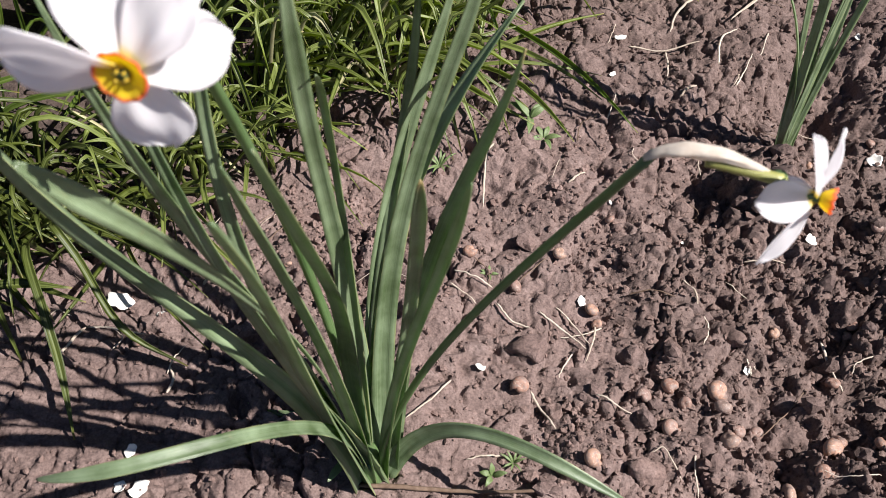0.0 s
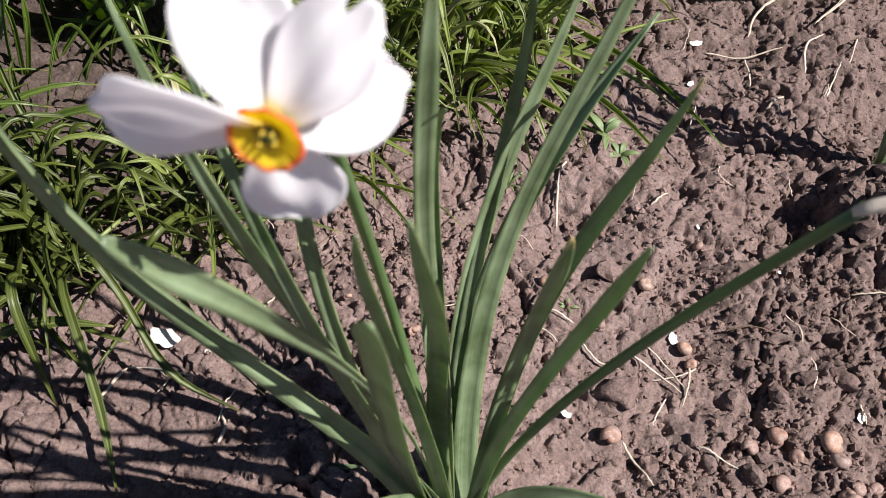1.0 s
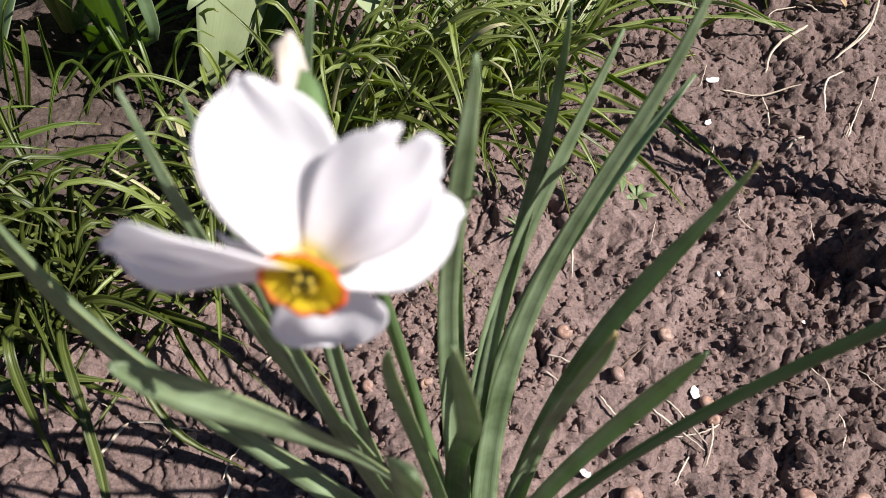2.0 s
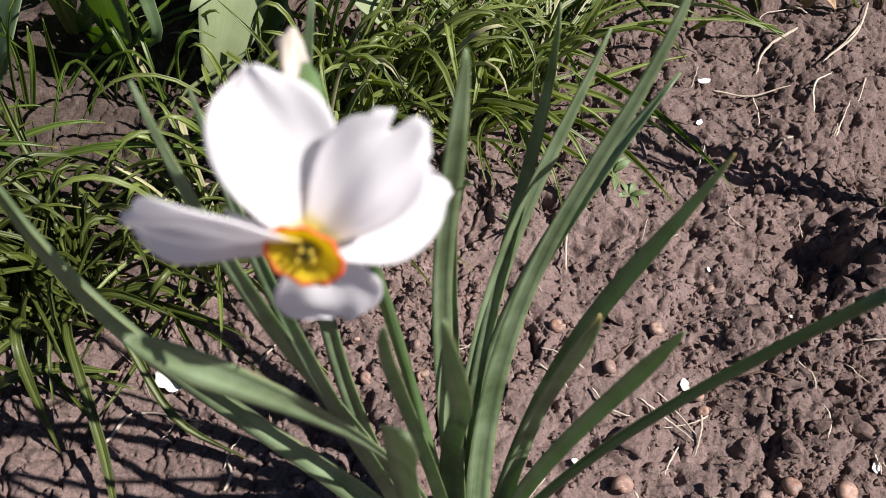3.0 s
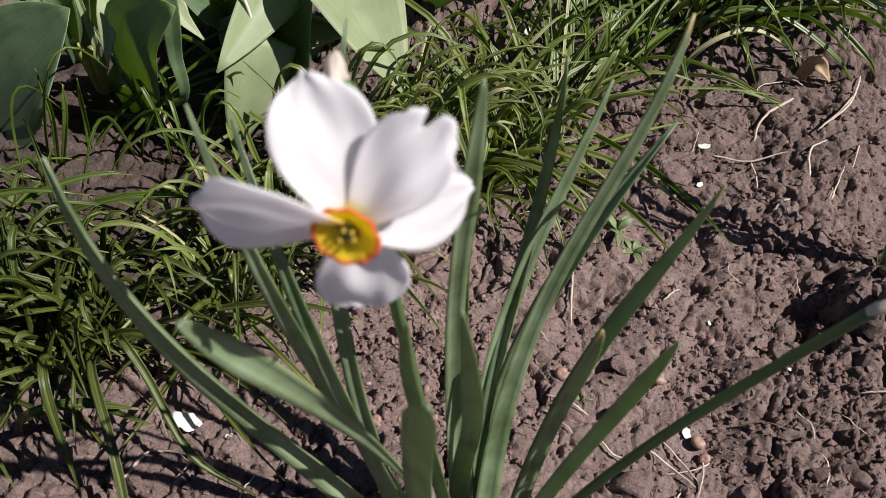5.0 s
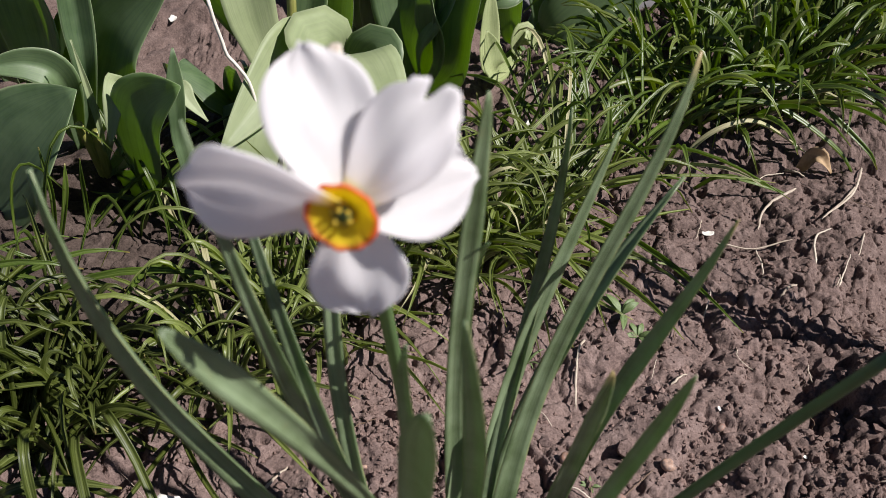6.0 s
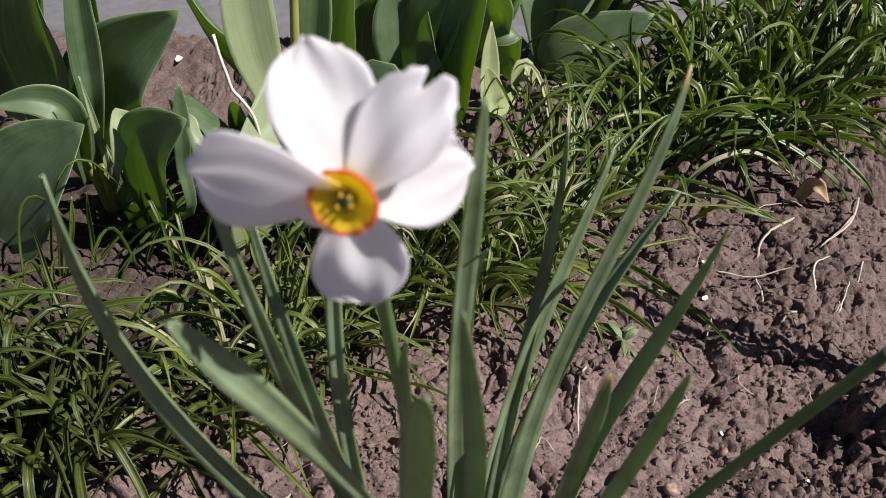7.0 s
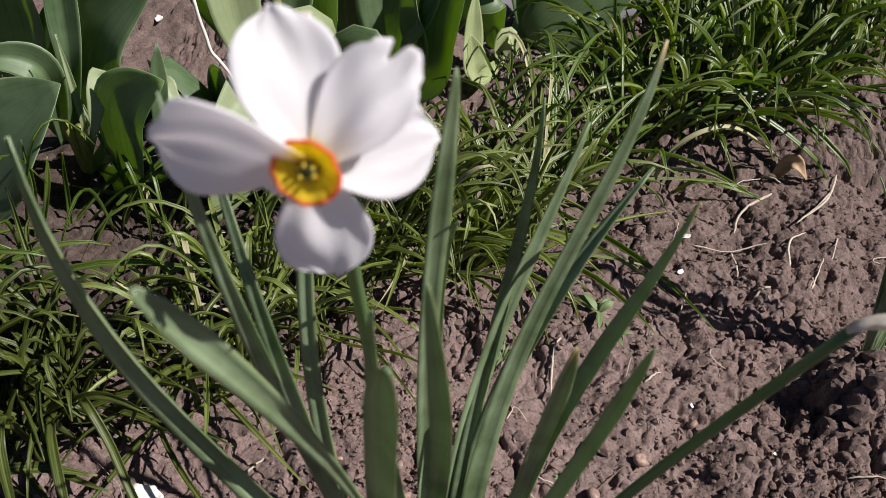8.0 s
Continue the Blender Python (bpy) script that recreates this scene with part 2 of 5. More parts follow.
def shell_material():
    """Snail shell: brown bands along the whorl (u round the tube, v along it)."""
    m, n, l, bsdf = graph("snail_shell_brown")
    uv = n.new("ShaderNodeUVMap").outputs[0]
    sep = n.new("ShaderNodeSeparateXYZ")
    l.new(uv, sep.inputs[0])
    mp = n.new("ShaderNodeMapping")
    mp.inputs["Scale"].default_value = (2.5, 14, 1)
    l.new(uv, mp.inputs[0])
    growth = node(n, "TexNoise", Scale=1.0, Detail=3.0)
    l.new(mp.outputs[0], growth.inputs["Vector"])
    info = n.new("ShaderNodeObjectInfo")
    base = ramp(n, l, info.outputs["Random"], [(0.0, (0.21, 0.13, 0.11)), (0.4, (0.30, 0.165, 0.12)), (0.75, (0.41, 0.255, 0.18)), (1.0, (0.26, 0.18, 0.155))])
    lines = ramp(n, l, growth.outputs[0], [(0.35, (0.84, 0.80, 0.77)), (0.65, (1.08, 1.05, 1.02))])
    col = mixed(n, l, base, lines, 1.0, "MULTIPLY")
    local = n.new("ShaderNodeTexCoord").outputs["Object"]
    dirt = node(n, "TexNoise", Scale=2.2, Detail=6.0, Roughness=0.7)
    flake = node(n, "TexNoise", Scale=6.0, Detail=5.0, Roughness=0.75)
    for t in (dirt, flake):
        l.new(local, t.inputs["Vector"])
    col = mixed(n, l, col, (0.66, 0.58, 0.50), math_node(n, l, "MULTIPLY", ramp(n, l, flake.outputs[0], [(0.56, (0, 0, 0)), (0.64, (1, 1, 1))]), 0.6))
    col = mixed(n, l, col, (0.20, 0.145, 0.125), ramp(n, l, dirt.outputs[0], [(0.46, (0, 0, 0)), (0.60, (1, 1, 1))]))
    l.new(col, bsdf.inputs["Base Color"])
    bsdf.inputs["Roughness"].default_value = 0.62
    bumped(n, l, bsdf, growth.outputs[0], 0.15, 0.0003)
    return m


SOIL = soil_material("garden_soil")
CLOD = soil_material("loose_soil", dark=1.0)
DAFFODIL_LOOK = dict(translucent=0.26, rough=0.42, streaks=30, bloom=0.38, worn=0.5, grain=0.28, through=(0.36, 0.62, 0.025), shine=0.85)
LEAF = leaf_material("daffodil_leaf_glaucous", (0.026, 0.054, 0.012), (0.215, 0.285, 0.140), (0.36, 0.43, 0.28), **DAFFODIL_LOOK)
TIPPED = leaf_material("daffodil_leaf_brown_tip", (0.026, 0.054, 0.012), (0.215, 0.285, 0.140), (0.36, 0.43, 0.28), tip=(0.40, 0.27, 0.12), **DAFFODIL_LOOK)
STEM = leaf_material("daffodil_stem", (0.045, 0.092, 0.026), (0.115, 0.180, 0.070), (0.19, 0.27, 0.13), 0.16, 0.40, 30)
GRASS = leaf_material("grass_leaf_green", (0.015, 0.033, 0.004), (0.088, 0.138, 0.016), (0.28, 0.34, 0.11), 0.31, 0.36, 8, tip=(0.3, 0.22, 0.08), midrib=0.14, through=(0.56, 0.76, 0.03), shine=0.5)
DARK_GRASS = leaf_material("narrow_leaf_dark_green", (0.014, 0.024, 0.004), (0.070, 0.088, 0.012), (0.26, 0.30, 0.10), 0.22, 0.42, 8, tip=(0.25, 0.20, 0.08), midrib=0.25, through=(0.46, 0.58, 0.02), shine=0.35)
OLIVE_GRASS = leaf_material("grass_leaf_olive", (0.042, 0.058, 0.010), (0.190, 0.235, 0.053), (0.38, 0.41, 0.16), 0.34, 0.42, 8, tip=(0.36, 0.28, 0.12), midrib=0.2, through=(0.64, 0.78, 0.05))
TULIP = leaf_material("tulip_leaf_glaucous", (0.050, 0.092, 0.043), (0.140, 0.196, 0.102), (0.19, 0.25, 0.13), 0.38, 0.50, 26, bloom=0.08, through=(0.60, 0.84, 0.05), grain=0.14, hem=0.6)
# paler copy of the tulip leaf, with sunlight put into its colour
SUNLIT_TULIP = leaf_material("tulip_leaf_sunlit_pale", (0.232, 0.284, 0.142), (0.361, 0.404, 0.237), (0.396, 0.430, 0.275), 0.33, 0.55, 26, through=(0.516, 0.705, 0.103), grain=0.07, hem=0.3)
STALK = leaf_material("tulip_stalk_yellow", (0.20, 0.21, 0.045), (0.36, 0.35, 0.10), (0.42, 0.40, 0.16), 0.12, 0.45, 20)
PALE_LEAF = leaf_material("withering_leaf_pale", (0.26, 0.31, 0.13), (0.42, 0.46, 0.24), (0.5, 0.5, 0.3), 0.3, 0.5, 40)
BROWN_LEAF = leaf_material("withered_leaf_brown", (0.20, 0.11, 0.03), (0.40, 0.27, 0.06), (0.34, 0.24, 0.08), 0.3, 0.6, 30)
WEED = leaf_material("weed_leaf", (0.09, 0.14, 0.045), (0.17, 0.23, 0.09), (0.25, 0.3, 0.15), 0.25, 0.5, 20)
PETAL = petal_material()
CORONA = corona_material()
SPATHE = plain("papery_spathe", (0.60, 0.50, 0.41), (0.86, 0.80, 0.72), 160, 0.7, 0.5, 0.35)
DRY_LEAF = plain("dry_leaf_tan", (0.26, 0.16, 0.09), (0.52, 0.37, 0.22), 220, 0.75, 0.6, 0.2)
ANTHER = plain("anther_pollen", (0.28, 0.19, 0.015), (0.48, 0.35, 0.04), 900, 0.9)
SHELL = shell_material()
STRAW = plain("dry_straw", (0.281, 0.221, 0.170), (0.561, 0.493, 0.408), 300, 0.75, 0.5)
DRY_BLADE = leaf_material("dry_grass_tan", (0.255, 0.230, 0.111), (0.442, 0.408, 0.238), (0.468, 0.433, 0.289), 0.2, 0.6, 8)
BLEACHED = plain("bleached_stalk", (0.62, 0.57, 0.49), (0.84, 0.80, 0.73), 300, 0.7, 0.4)
TWIG = plain("brown_twig", (0.102, 0.064, 0.043), (0.230, 0.162, 0.119), 300, 0.85, 0.7)
CHIP = plain("white_shell_chip", (0.55, 0.52, 0.47), (0.82, 0.80, 0.75), 300, 0.6, 0.3)
PAVING = plain("grey_paving", (0.098, 0.092, 0.098), (0.174, 0.166, 0.177), 60, 0.9, 0.7)


# ---- mesh helpers ----
def mesh_of(name, verts, faces, uvs=None, smooth=True):
    me = bpy.data.meshes.new(name)
    me.from_pydata([tuple(v) for v in verts], [], [tuple(f) for f in faces])
    if smooth:
        me.polygons.foreach_set("use_smooth", [True] * len(me.polygons))
    if uvs is not None:
        layer = me.uv_layers.new(name="UVMap")
        idx = np.zeros(len(me.loops), dtype=np.int32)
        me.loops.foreach_get("vertex_index", idx)
        layer.data.foreach_set("uv", np.asarray(uvs, dtype=np.float32)[idx].ravel())
    me.update()
    return me


def part(name, me, material, parent=None, label=""):
    ob = new(name, me)
    if material and not me.materials:
        me.materials.append(material)
    ob.parent = parent
    if label:
        ob["label"] = label
    return ob


def thing(name, at, label, category, group="", kind=""):
    ob = new(name)
    ob.location = at
    ob.empty_display_size = 0.02
    return tagged(ob, label, category, group, kind)


def bezier(pts, n):
    p = [np.array(q, float) for q in pts]
    s = np.linspace(0, 1, n)[:, None]
    if len(p) == 4:
        return (1 - s) ** 3 * p[0] + 3 * s * (1 - s) ** 2 * p[1] + 3 * s * s * (1 - s) * p[2] + s**3 * p[3]
    return (1 - s) ** 2 * p[0] + 2 * s * (1 - s) * p[1] + s * s * p[2]


def unit(v):
    return v / (np.linalg.norm(v, axis=-1, keepdims=True) + 1e-12)


def ribbon(line, widths, face, twist=(0.0, 0.0), channel=0.15, thick=0.0011, across=5, wave=0.0, phase=0.0):
    """A solid leaf blade along a line: two skins of `across` points, joined at the rims. Returns verts, faces, uvs."""
    n = len(line)
    tan = unit(np.gradient(line, axis=0))
    face = np.array(face, float)
    nor = unit(face - tan * (tan @ face)[:, None])
    ang = np.radians(np.linspace(twist[0], twist[1], n))[:, None]
    side = np.cross(tan, nor)
    side, nor = side * np.cos(ang) + nor * np.sin(ang), nor * np.cos(ang) - side * np.sin(ang)
    u = np.linspace(-1, 1, across)
    verts, uvs = [], []
    length = np.r_[0, np.cumsum(np.linalg.norm(np.diff(line, axis=0), axis=1))]
    for skin in (1, -1):
        for i in range(n):
            w = widths[i]
            for a in u:
                lift = channel * w * abs(a) ** 1.2 + wave * w * a * abs(a) * math.sin(phase + 9 * i / n)
                t = thick * 0.5 * (1 - 0.75 * a * a) * min(1.0, w / 0.002 + 0.15)
                verts.append(line[i] + side[i] * (0.5 * w * a) + nor[i] * (lift + skin * t))
                uvs.append((0.5 + 0.5 * a, length[i] / length[-1]))
    m, faces = n * across, []
    for i in range(n - 1):
        for j in range(across - 1):
            a = i * across + j
            faces.append((a, a + 1, a + across + 1, a + across))
            faces.append((m + a, m + a + across, m + a + across + 1, m + a + 1))
        a, b = i * across, i * across + across - 1
        faces.append((a, a + across, m + a + across, m + a))
        faces.append((b, m + b, m + b + across, b + across))
    e = (n - 1) * across
    for j in range(across - 1):
        faces.append((e + j, e + j + 1, m + e + j + 1, m + e + j))
        faces.append((j, m + j, m + j + 1, j + 1))
    return verts, faces, uvs


def tube(line, radii, around=8, squash=1.0):
    n = len(line)
    tan = unit(np.gradient(line, axis=0))
    ref = np.array([0.31, 0.11, 0.94]) if abs(tan[0][2]) < 0.9 else np.array([1.0, 0.1, 0.0])
    a = unit(np.cross(tan, ref))
    b = np.cross(tan, a)
    verts, uvs, faces = [], [], []
    for i in range(n):
        for k in range(around):
            t = 2 * math.pi * k / around
            verts.append(line[i] + radii[i] * (a[i] * math.cos(t) + squash * b[i] * math.sin(t)))
            uvs.append((k / around, i / (n - 1)))
    for i in range(n - 1):
        for k in range(around):
            q = (k + 1) % around
            faces.append((i * around + k, i * around + q, (i + 1) * around + q, (i + 1) * around + k))
    faces.append(tuple(range(around))[::-1])
    faces.append(tuple((n - 1) * around + k for k in range(around)))
    return verts, faces, uvs


def joined(pieces):
    verts, faces, uvs = [], [], []
    for v, f, u in pieces:
        k = len(verts)
        verts += list(v)
        faces += [tuple(i + k for i in q) for q in f]
        uvs += list(u)
    return verts, faces, uvs


# ---- ground ----
def hashed(ix, iy, seed):
    h = np.sin(ix * 127.1 + iy * 311.7 + seed * 74.7) * 43758.5453
    return h - np.floor(h)


def value_noise(x, y, seed):
    ix, iy = np.floor(x), np.floor(y)
    fx, fy = x - ix, y - iy
    fx, fy = fx * fx * (3 - 2 * fx), fy * fy * (3 - 2 * fy)
    a, b = hashed(ix, iy, seed), hashed(ix + 1, iy, seed)
    c, d = hashed(ix, iy + 1, seed), hashed(ix + 1, iy + 1, seed)
    return (a * (1 - fx) + b * fx) * (1 - fy) + (c * (1 - fx) + d * fx) * fy - 0.5


def cells(x, y, seed):
    """Distance to the nearest and second nearest scattered point, the nearest one's own random number, the way to it."""
    ix, iy = np.floor(x), np.floor(y)
    d1, d2, own = np.full(x.shape, 9.0), np.full(x.shape, 9.0), np.zeros(x.shape)
    dx, dy = np.zeros(x.shape), np.zeros(x.shape)
    for ox in (-1, 0, 1):
        for oy in (-1, 0, 1):
            cx, cy = ix + ox, iy + oy
            px, py = cx + hashed(cx, cy, seed), cy + hashed(cx, cy, seed + 5)
            d = np.hypot(x - px, y - py)
            near = d < d1
            d2 = np.where(near, d1, np.minimum(d2, d))
            own = np.where(near, hashed(cx, cy, seed + 9), own)
            dx, dy = np.where(near, x - px, dx), np.where(near, y - py, dy)
            d1 = np.where(near, d, d1)
    return d1, d2, own, dx, dy


def angular(x, y, size, seed, keep):
    """Broken clods: five-sided, flat on top, each tilted its own way."""
    d1, d2, own, dx, dy = cells(x / size, y / size, seed)
    fifth = 2 * math.pi / 5
    turn = np.mod(np.arctan2(dy, dx) + 40 * own, fifth) - fifth / 2
    r = d1 * np.cos(turn) * 1.12
    reach = 0.26 + 0.30 * np.mod(own * 7.3, 1.0)
    top = np.sqrt(np.clip((reach - r) / 0.16, 0, 1))
    tilt = 0.9 * (np.mod(own * 13.7, 1.0) - 0.5) * dx + 0.9 * (np.mod(own * 29.1, 1.0) - 0.5) * dy
    return (own < keep) * top * size * (0.45 * reach / 0.4 + tilt)


def bump_at(x, y, cx, cy, rx, ry, h):
    return h * np.exp(-(((x - cx) / rx) ** 2 + ((y - cy) / ry) ** 2))


def step01(v, a, b):
    t = np.clip((v - a) / (b - a), 0, 1)
    return t * t * (3 - 2 * t)


def ground_height(x, y):
    x, y = np.asarray(x, float), np.asarray(y, float)
    wx = x + 0.0075 * value_noise(x * 60, y * 60, 3) + 0.0032 * value_noise(x * 150, y * 150, 4) + 0.0012 * value_noise(x * 330, y * 330, 5)
    wy = y + 0.0075 * value_noise(x * 60, y * 60, 7) + 0.0032 * value_noise(x * 150, y * 150, 8) + 0.0012 * value_noise(x * 330, y * 330, 9)
    z = 0.014 * value_noise(x * 7, y * 7, 1) + 0.010 * value_noise(x * 18, y * 18, 2)
    # how rough the earth lies: dug over in front to the right, crumbled here and there, crusted elsewhere
    dug = step01(x + 0.10 * value_noise(x * 9, y * 9, 11), 0.13, 0.23) * (1 - 0.75 * step01(y + 0.08 * value_noise(x * 11, y * 11, 13), 0.36, 0.46))
    dug = np.maximum(dug, bump_at(wx, wy, 0.232, 0.440, 0.060, 0.045, 1.0))
    dug = np.maximum(dug, bump_at(wx, wy, -0.030, 0.395, 0.050, 0.060, 0.75))
    rough = np.maximum(0.08 + 0.92 * dug, 0.38 * step01(value_noise(x * 14, y * 14, 12) + 0.10 * step01(y, 0.44, 0.52), -0.02, 0.22))
    for size, seed, lift, keep in ((0.036, 21, 0.42, 0.35), (0.022, 31, 0.55, 0.5), (0.013, 36, 0.60, 0.55), (0.0080, 41, 0.65, 0.6)):
        z = z + lift * angular(wx, wy, size, seed, keep) * rough * (0.55 + 0.45 * rough)
    # plates of crust with rounded shoulders, parted by cracks, each lying its own way
    broken = 0.25 + 0.75 * step01(value_noise(x * 16, y * 16, 53), -0.25, 0.05)
    for size, seed, tall, tip in ((0.044, 49, 0.14, 0.22), (0.022, 51, 0.19, 0.24), (0.010, 55, 0.17, 0.18)):
        d1, d2, own, dx, dy = cells(wx / size, wy / size, seed)
        plate = 1 - np.exp(-(((d2 - d1) / 0.06) ** 1.4))
        z = z + size * (tall * plate * broken + 0.10 * (own - 0.5) + tip * (np.mod(own * 17.3, 1.0) - 0.5) * dx + tip * (np.mod(own * 31.9, 1.0) - 0.5) * dy)
    # pits where pieces have broken out
    pit = step01(value_noise(wx * 48, wy * 48, 14), 0.17, 0.27) * step01(value_noise(wx * 15, wy * 15, 15), -0.10, 0.08)
    z = z - 0.007 * pit * (1 - 0.4 * dug) - 0.0032 * step01(value_noise(wx * 115, wy * 115, 16), 0.24, 0.36)
    z = z + (0.0020 * value_noise(x * 190, y * 190, 61) + 0.0018 * value_noise(x * 410, y * 410, 62)) * (0.34 + 0.85 * rough)
    # a dug hollow with a clod beside it, the rim of the bed, the lower paving beyond
    z = z + bump_at(wx, wy, 0.205, 0.450, 0.026, 0.036, -0.019) + bump_at(wx, wy, 0.252, 0.446, 0.026, 0.034, 0.026)
    z = z + bump_at(wx, wy, 0.300, 0.530, 0.050, 0.040, -0.028)
    z = z + bump_at(x, y, 0.0, 0.24, 0.05, 0.05, 0.004)
    z = z + bump_at(x, y, -0.30, 0.93, 0.14, 0.05, 0.022)
    fade = 1 - step01(np.hypot(x, y - 0.5), 0.70, 1.15)
    return z * fade - 0.035 * step01(y + 0.03 * value_noise(x * 14, y * 14, 71), 0.985, 1.03)


def spaced(inner, lo, hi, step, outer_step, grow, reach):
    """Coordinates: even steps over the inner stretch, wider to lo and hi, then growing to the reach."""
    a, b = inner
    mid = list(np.arange(a, b, step))
    left, right, v, s = [], [], a, outer_step
    while v > -reach:
        v -= s
        left.append(v)
        if v < lo:
            s *= grow
    v, s = mid[-1], outer_step
    while v < reach:
        v += s
        right.append(v)
        if v > hi:
            s *= grow
    return np.array(left[::-1] + mid + right)


def build_ground():
    xs = spaced((-0.30, 0.40), -0.95, 0.95, 0.0012, 0.005, 1.3, 60.0)
    ys = spaced((0.16, 0.68), -0.45, 1.08, 0.0012, 0.0045, 1.3, 60.0)
    gx, gy = np.meshgrid(xs, ys)
    gz = ground_height(gx, gy)
    nx, ny = len(xs), len(ys)
    co = np.stack([gx, gy, gz], -1).reshape(-1, 3)
    i = (np.arange(ny - 1)[:, None] * nx + np.arange(nx - 1)).ravel()
    quads = np.stack([i, i + 1, i + nx + 1, i + nx], 1)
    me = bpy.data.meshes.new("ground")
    me.vertices.add(len(co))
    me.vertices.foreach_set("co", co.astype(np.float32).ravel())
    me.loops.add(quads.size)
    me.loops.foreach_set("vertex_index", quads.astype(np.int32).ravel())
    me.polygons.add(len(quads))
    me.polygons.foreach_set("loop_start", np.arange(0, quads.size, 4, dtype=np.int32))
    me.polygons.foreach_set("use_smooth", [True] * len(quads))
    me.update()
    me.validate()
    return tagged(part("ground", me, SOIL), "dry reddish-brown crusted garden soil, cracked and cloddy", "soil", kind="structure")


GROUND = build_ground()


def height(x, y):
    return float(ground_height(np.array([x]), np.array([y]))[0])


def build_paving():
    """The grey path behind the bed: one slab with a rounded near edge."""
    xs = np.r_[-60.0, np.linspace(-2.0, 2.0, 90), 60.0]
    ys = np.r_[1.045, 1.048, 1.06, np.linspace(1.1, 3.2, 40)]
    verts, faces = [], []
    for j, y in enumerate(ys):
        for x in xs:
            z = (-0.06, -0.018, -0.012)[j] if j < 3 else -0.011
            verts.append((x, y + 0.012 * math.sin(x * 7) * (j < 3), z + 0.002 * math.sin(17 * x + 9 * y) * (j > 0)))
    n = len(xs)
    for j in range(len(ys) - 1):
        for i in range(n - 1):
            a = j * n + i
            faces.append((a, a + 1, a + n + 1, a + n))
    return tagged(part("pavement", mesh_of("pavement", verts, faces), PAVING), "worn grey paved path behind the flower bed", "pavement", kind="structure")


build_paving()


# ---- the daffodil ----
def strap(base, c1, c2, tip, width, face=(0.0, -0.75, 0.66), twist=(0, 0), blunt=0.5, channel=0.30, n=26, base_width=1.40, taper=0.26, swell=0.7, grow=1.0):
    # steps crowd towards a blunt tip, to round it
    s = 1 - (1 - np.linspace(0, 1, n)) ** (1.5 if blunt > 0.55 else 1.0)
    fine = bezier((base, c1, c2, tip), 80)
    line = np.array([np.interp(s, np.linspace(0, 1, 80), c) for c in fine.T]).T
    w = width * (base_width + (1 - base_width) * np.sin(np.clip(s / swell, 0, 1) * math.pi / 2) ** grow)
    w = w * (1 - taper * s) * np.clip((1 - s) / (0.30 - 0.23 * blunt), 0.0, 1) ** (0.58 - 0.18 * blunt)
    w[-1] = max(w[-2] * 0.45, 0.0006)
    return ribbon(line, w, face, twist, channel, thick=0.0014)


PLANT_AT = (-0.005, 0.234, height(-0.005, 0.234) - 0.004)
plant = thing("daffodil_plant", PLANT_AT, "flowering daffodil with grey-green strap leaves growing from bare soil", "daffodil")
plant_inverse = Matrix.Translation(PLANT_AT).inverted()


def plant_part(name, data, material, label="", parent=None):
    v, f, u = data
    ob = part(name, mesh_of(name, v, f, u), material, parent or plant, label)
    ob.matrix_parent_inverse = plant_inverse if parent is None else Matrix()
    return ob


def leaf(c0, c1, c2, tip, width=0.0088, spread=0.006, material=None, **more):
    out = np.array(tip) - np.array(c0)
    out[2] = 0
    out = out / (np.linalg.norm(out) + 1e-9) * spread
    base = np.array(c0) + out * 0.8 + np.array((0, 0, -0.006))
    return plant_part("leaf", strap(base, np.array(c1) + out * 0.5, c2, tip, width * 0.9, **more), material or LEAF)


LIT, DIM = (0.60, -0.68, 0.45), (-0.80, -0.58, 0.10)
leaf((-0.003, 0.235, 0.0), (-0.014, 0.247, 0.116), (-0.0257, 0.218, 0.210), (-0.0735, 0.1868, 0.310), 0.0098, face=(0.35, -0.70, 0.60), twist=(60, 0), blunt=1.0, taper=0.0, base_width=0.16, swell=1.0, grow=7.0)
leaf((-0.003, 0.234, 0.001), (-0.011, 0.234, 0.145), (-0.119, 0.238, 0.196), (-0.115, 0.229, 0.318), 0.0110, face=DIM, twist=(-80, -38), blunt=0.1, channel=0.55, base_width=2)
leaf((-0.004, 0.235, 0.0), (-0.031, 0.273, 0.113), (-0.061, 0.225, 0.210), (-0.083, 0.245, 0.323), 0.0090, face=DIM, twist=(-15, -60), blunt=0.2, base_width=2)
leaf((-0.003, 0.233, 0.0), (-0.014, 0.234, 0.107), (-0.046, 0.205, 0.206), (-0.083, 0.276, 0.293), 0.0092, face=DIM, twist=(-30, -40), blunt=0.3, base_width=2)
leaf((-0.003, 0.237, 0.0), (-0.020, 0.329, 0.127), (-0.020, 0.265, 0.215), (-0.009, 0.244, 0.334), 0.0106, face=LIT, twist=(10, 15), blunt=0.7, channel=0.3)
leaf((-0.006, 0.235, 0.001), (-0.003, 0.255, 0.109), (-0.021, 0.339, 0.203), (-0.007, 0.256, 0.279), 0.0058, face=LIT, twist=(90, 60), blunt=0.6)
leaf((-0.005, 0.234, 0.0), (-0.044, 0.252, 0.116), (-0.072, 0.270, 0.197), (-0.051, 0.306, 0.309), 0.0086, face=DIM, twist=(-45, -45), blunt=0.3, base_width=2)
leaf((-0.004, 0.235, 0.0), (0.000, 0.235, 0.102), (-0.035, 0.247, 0.206), (-0.025, 0.200, 0.295), 0.0074, face=(-0.35, -1.0, -0.1), twist=(0, 0), blunt=0.5, channel=0.4, base_width=1.6)
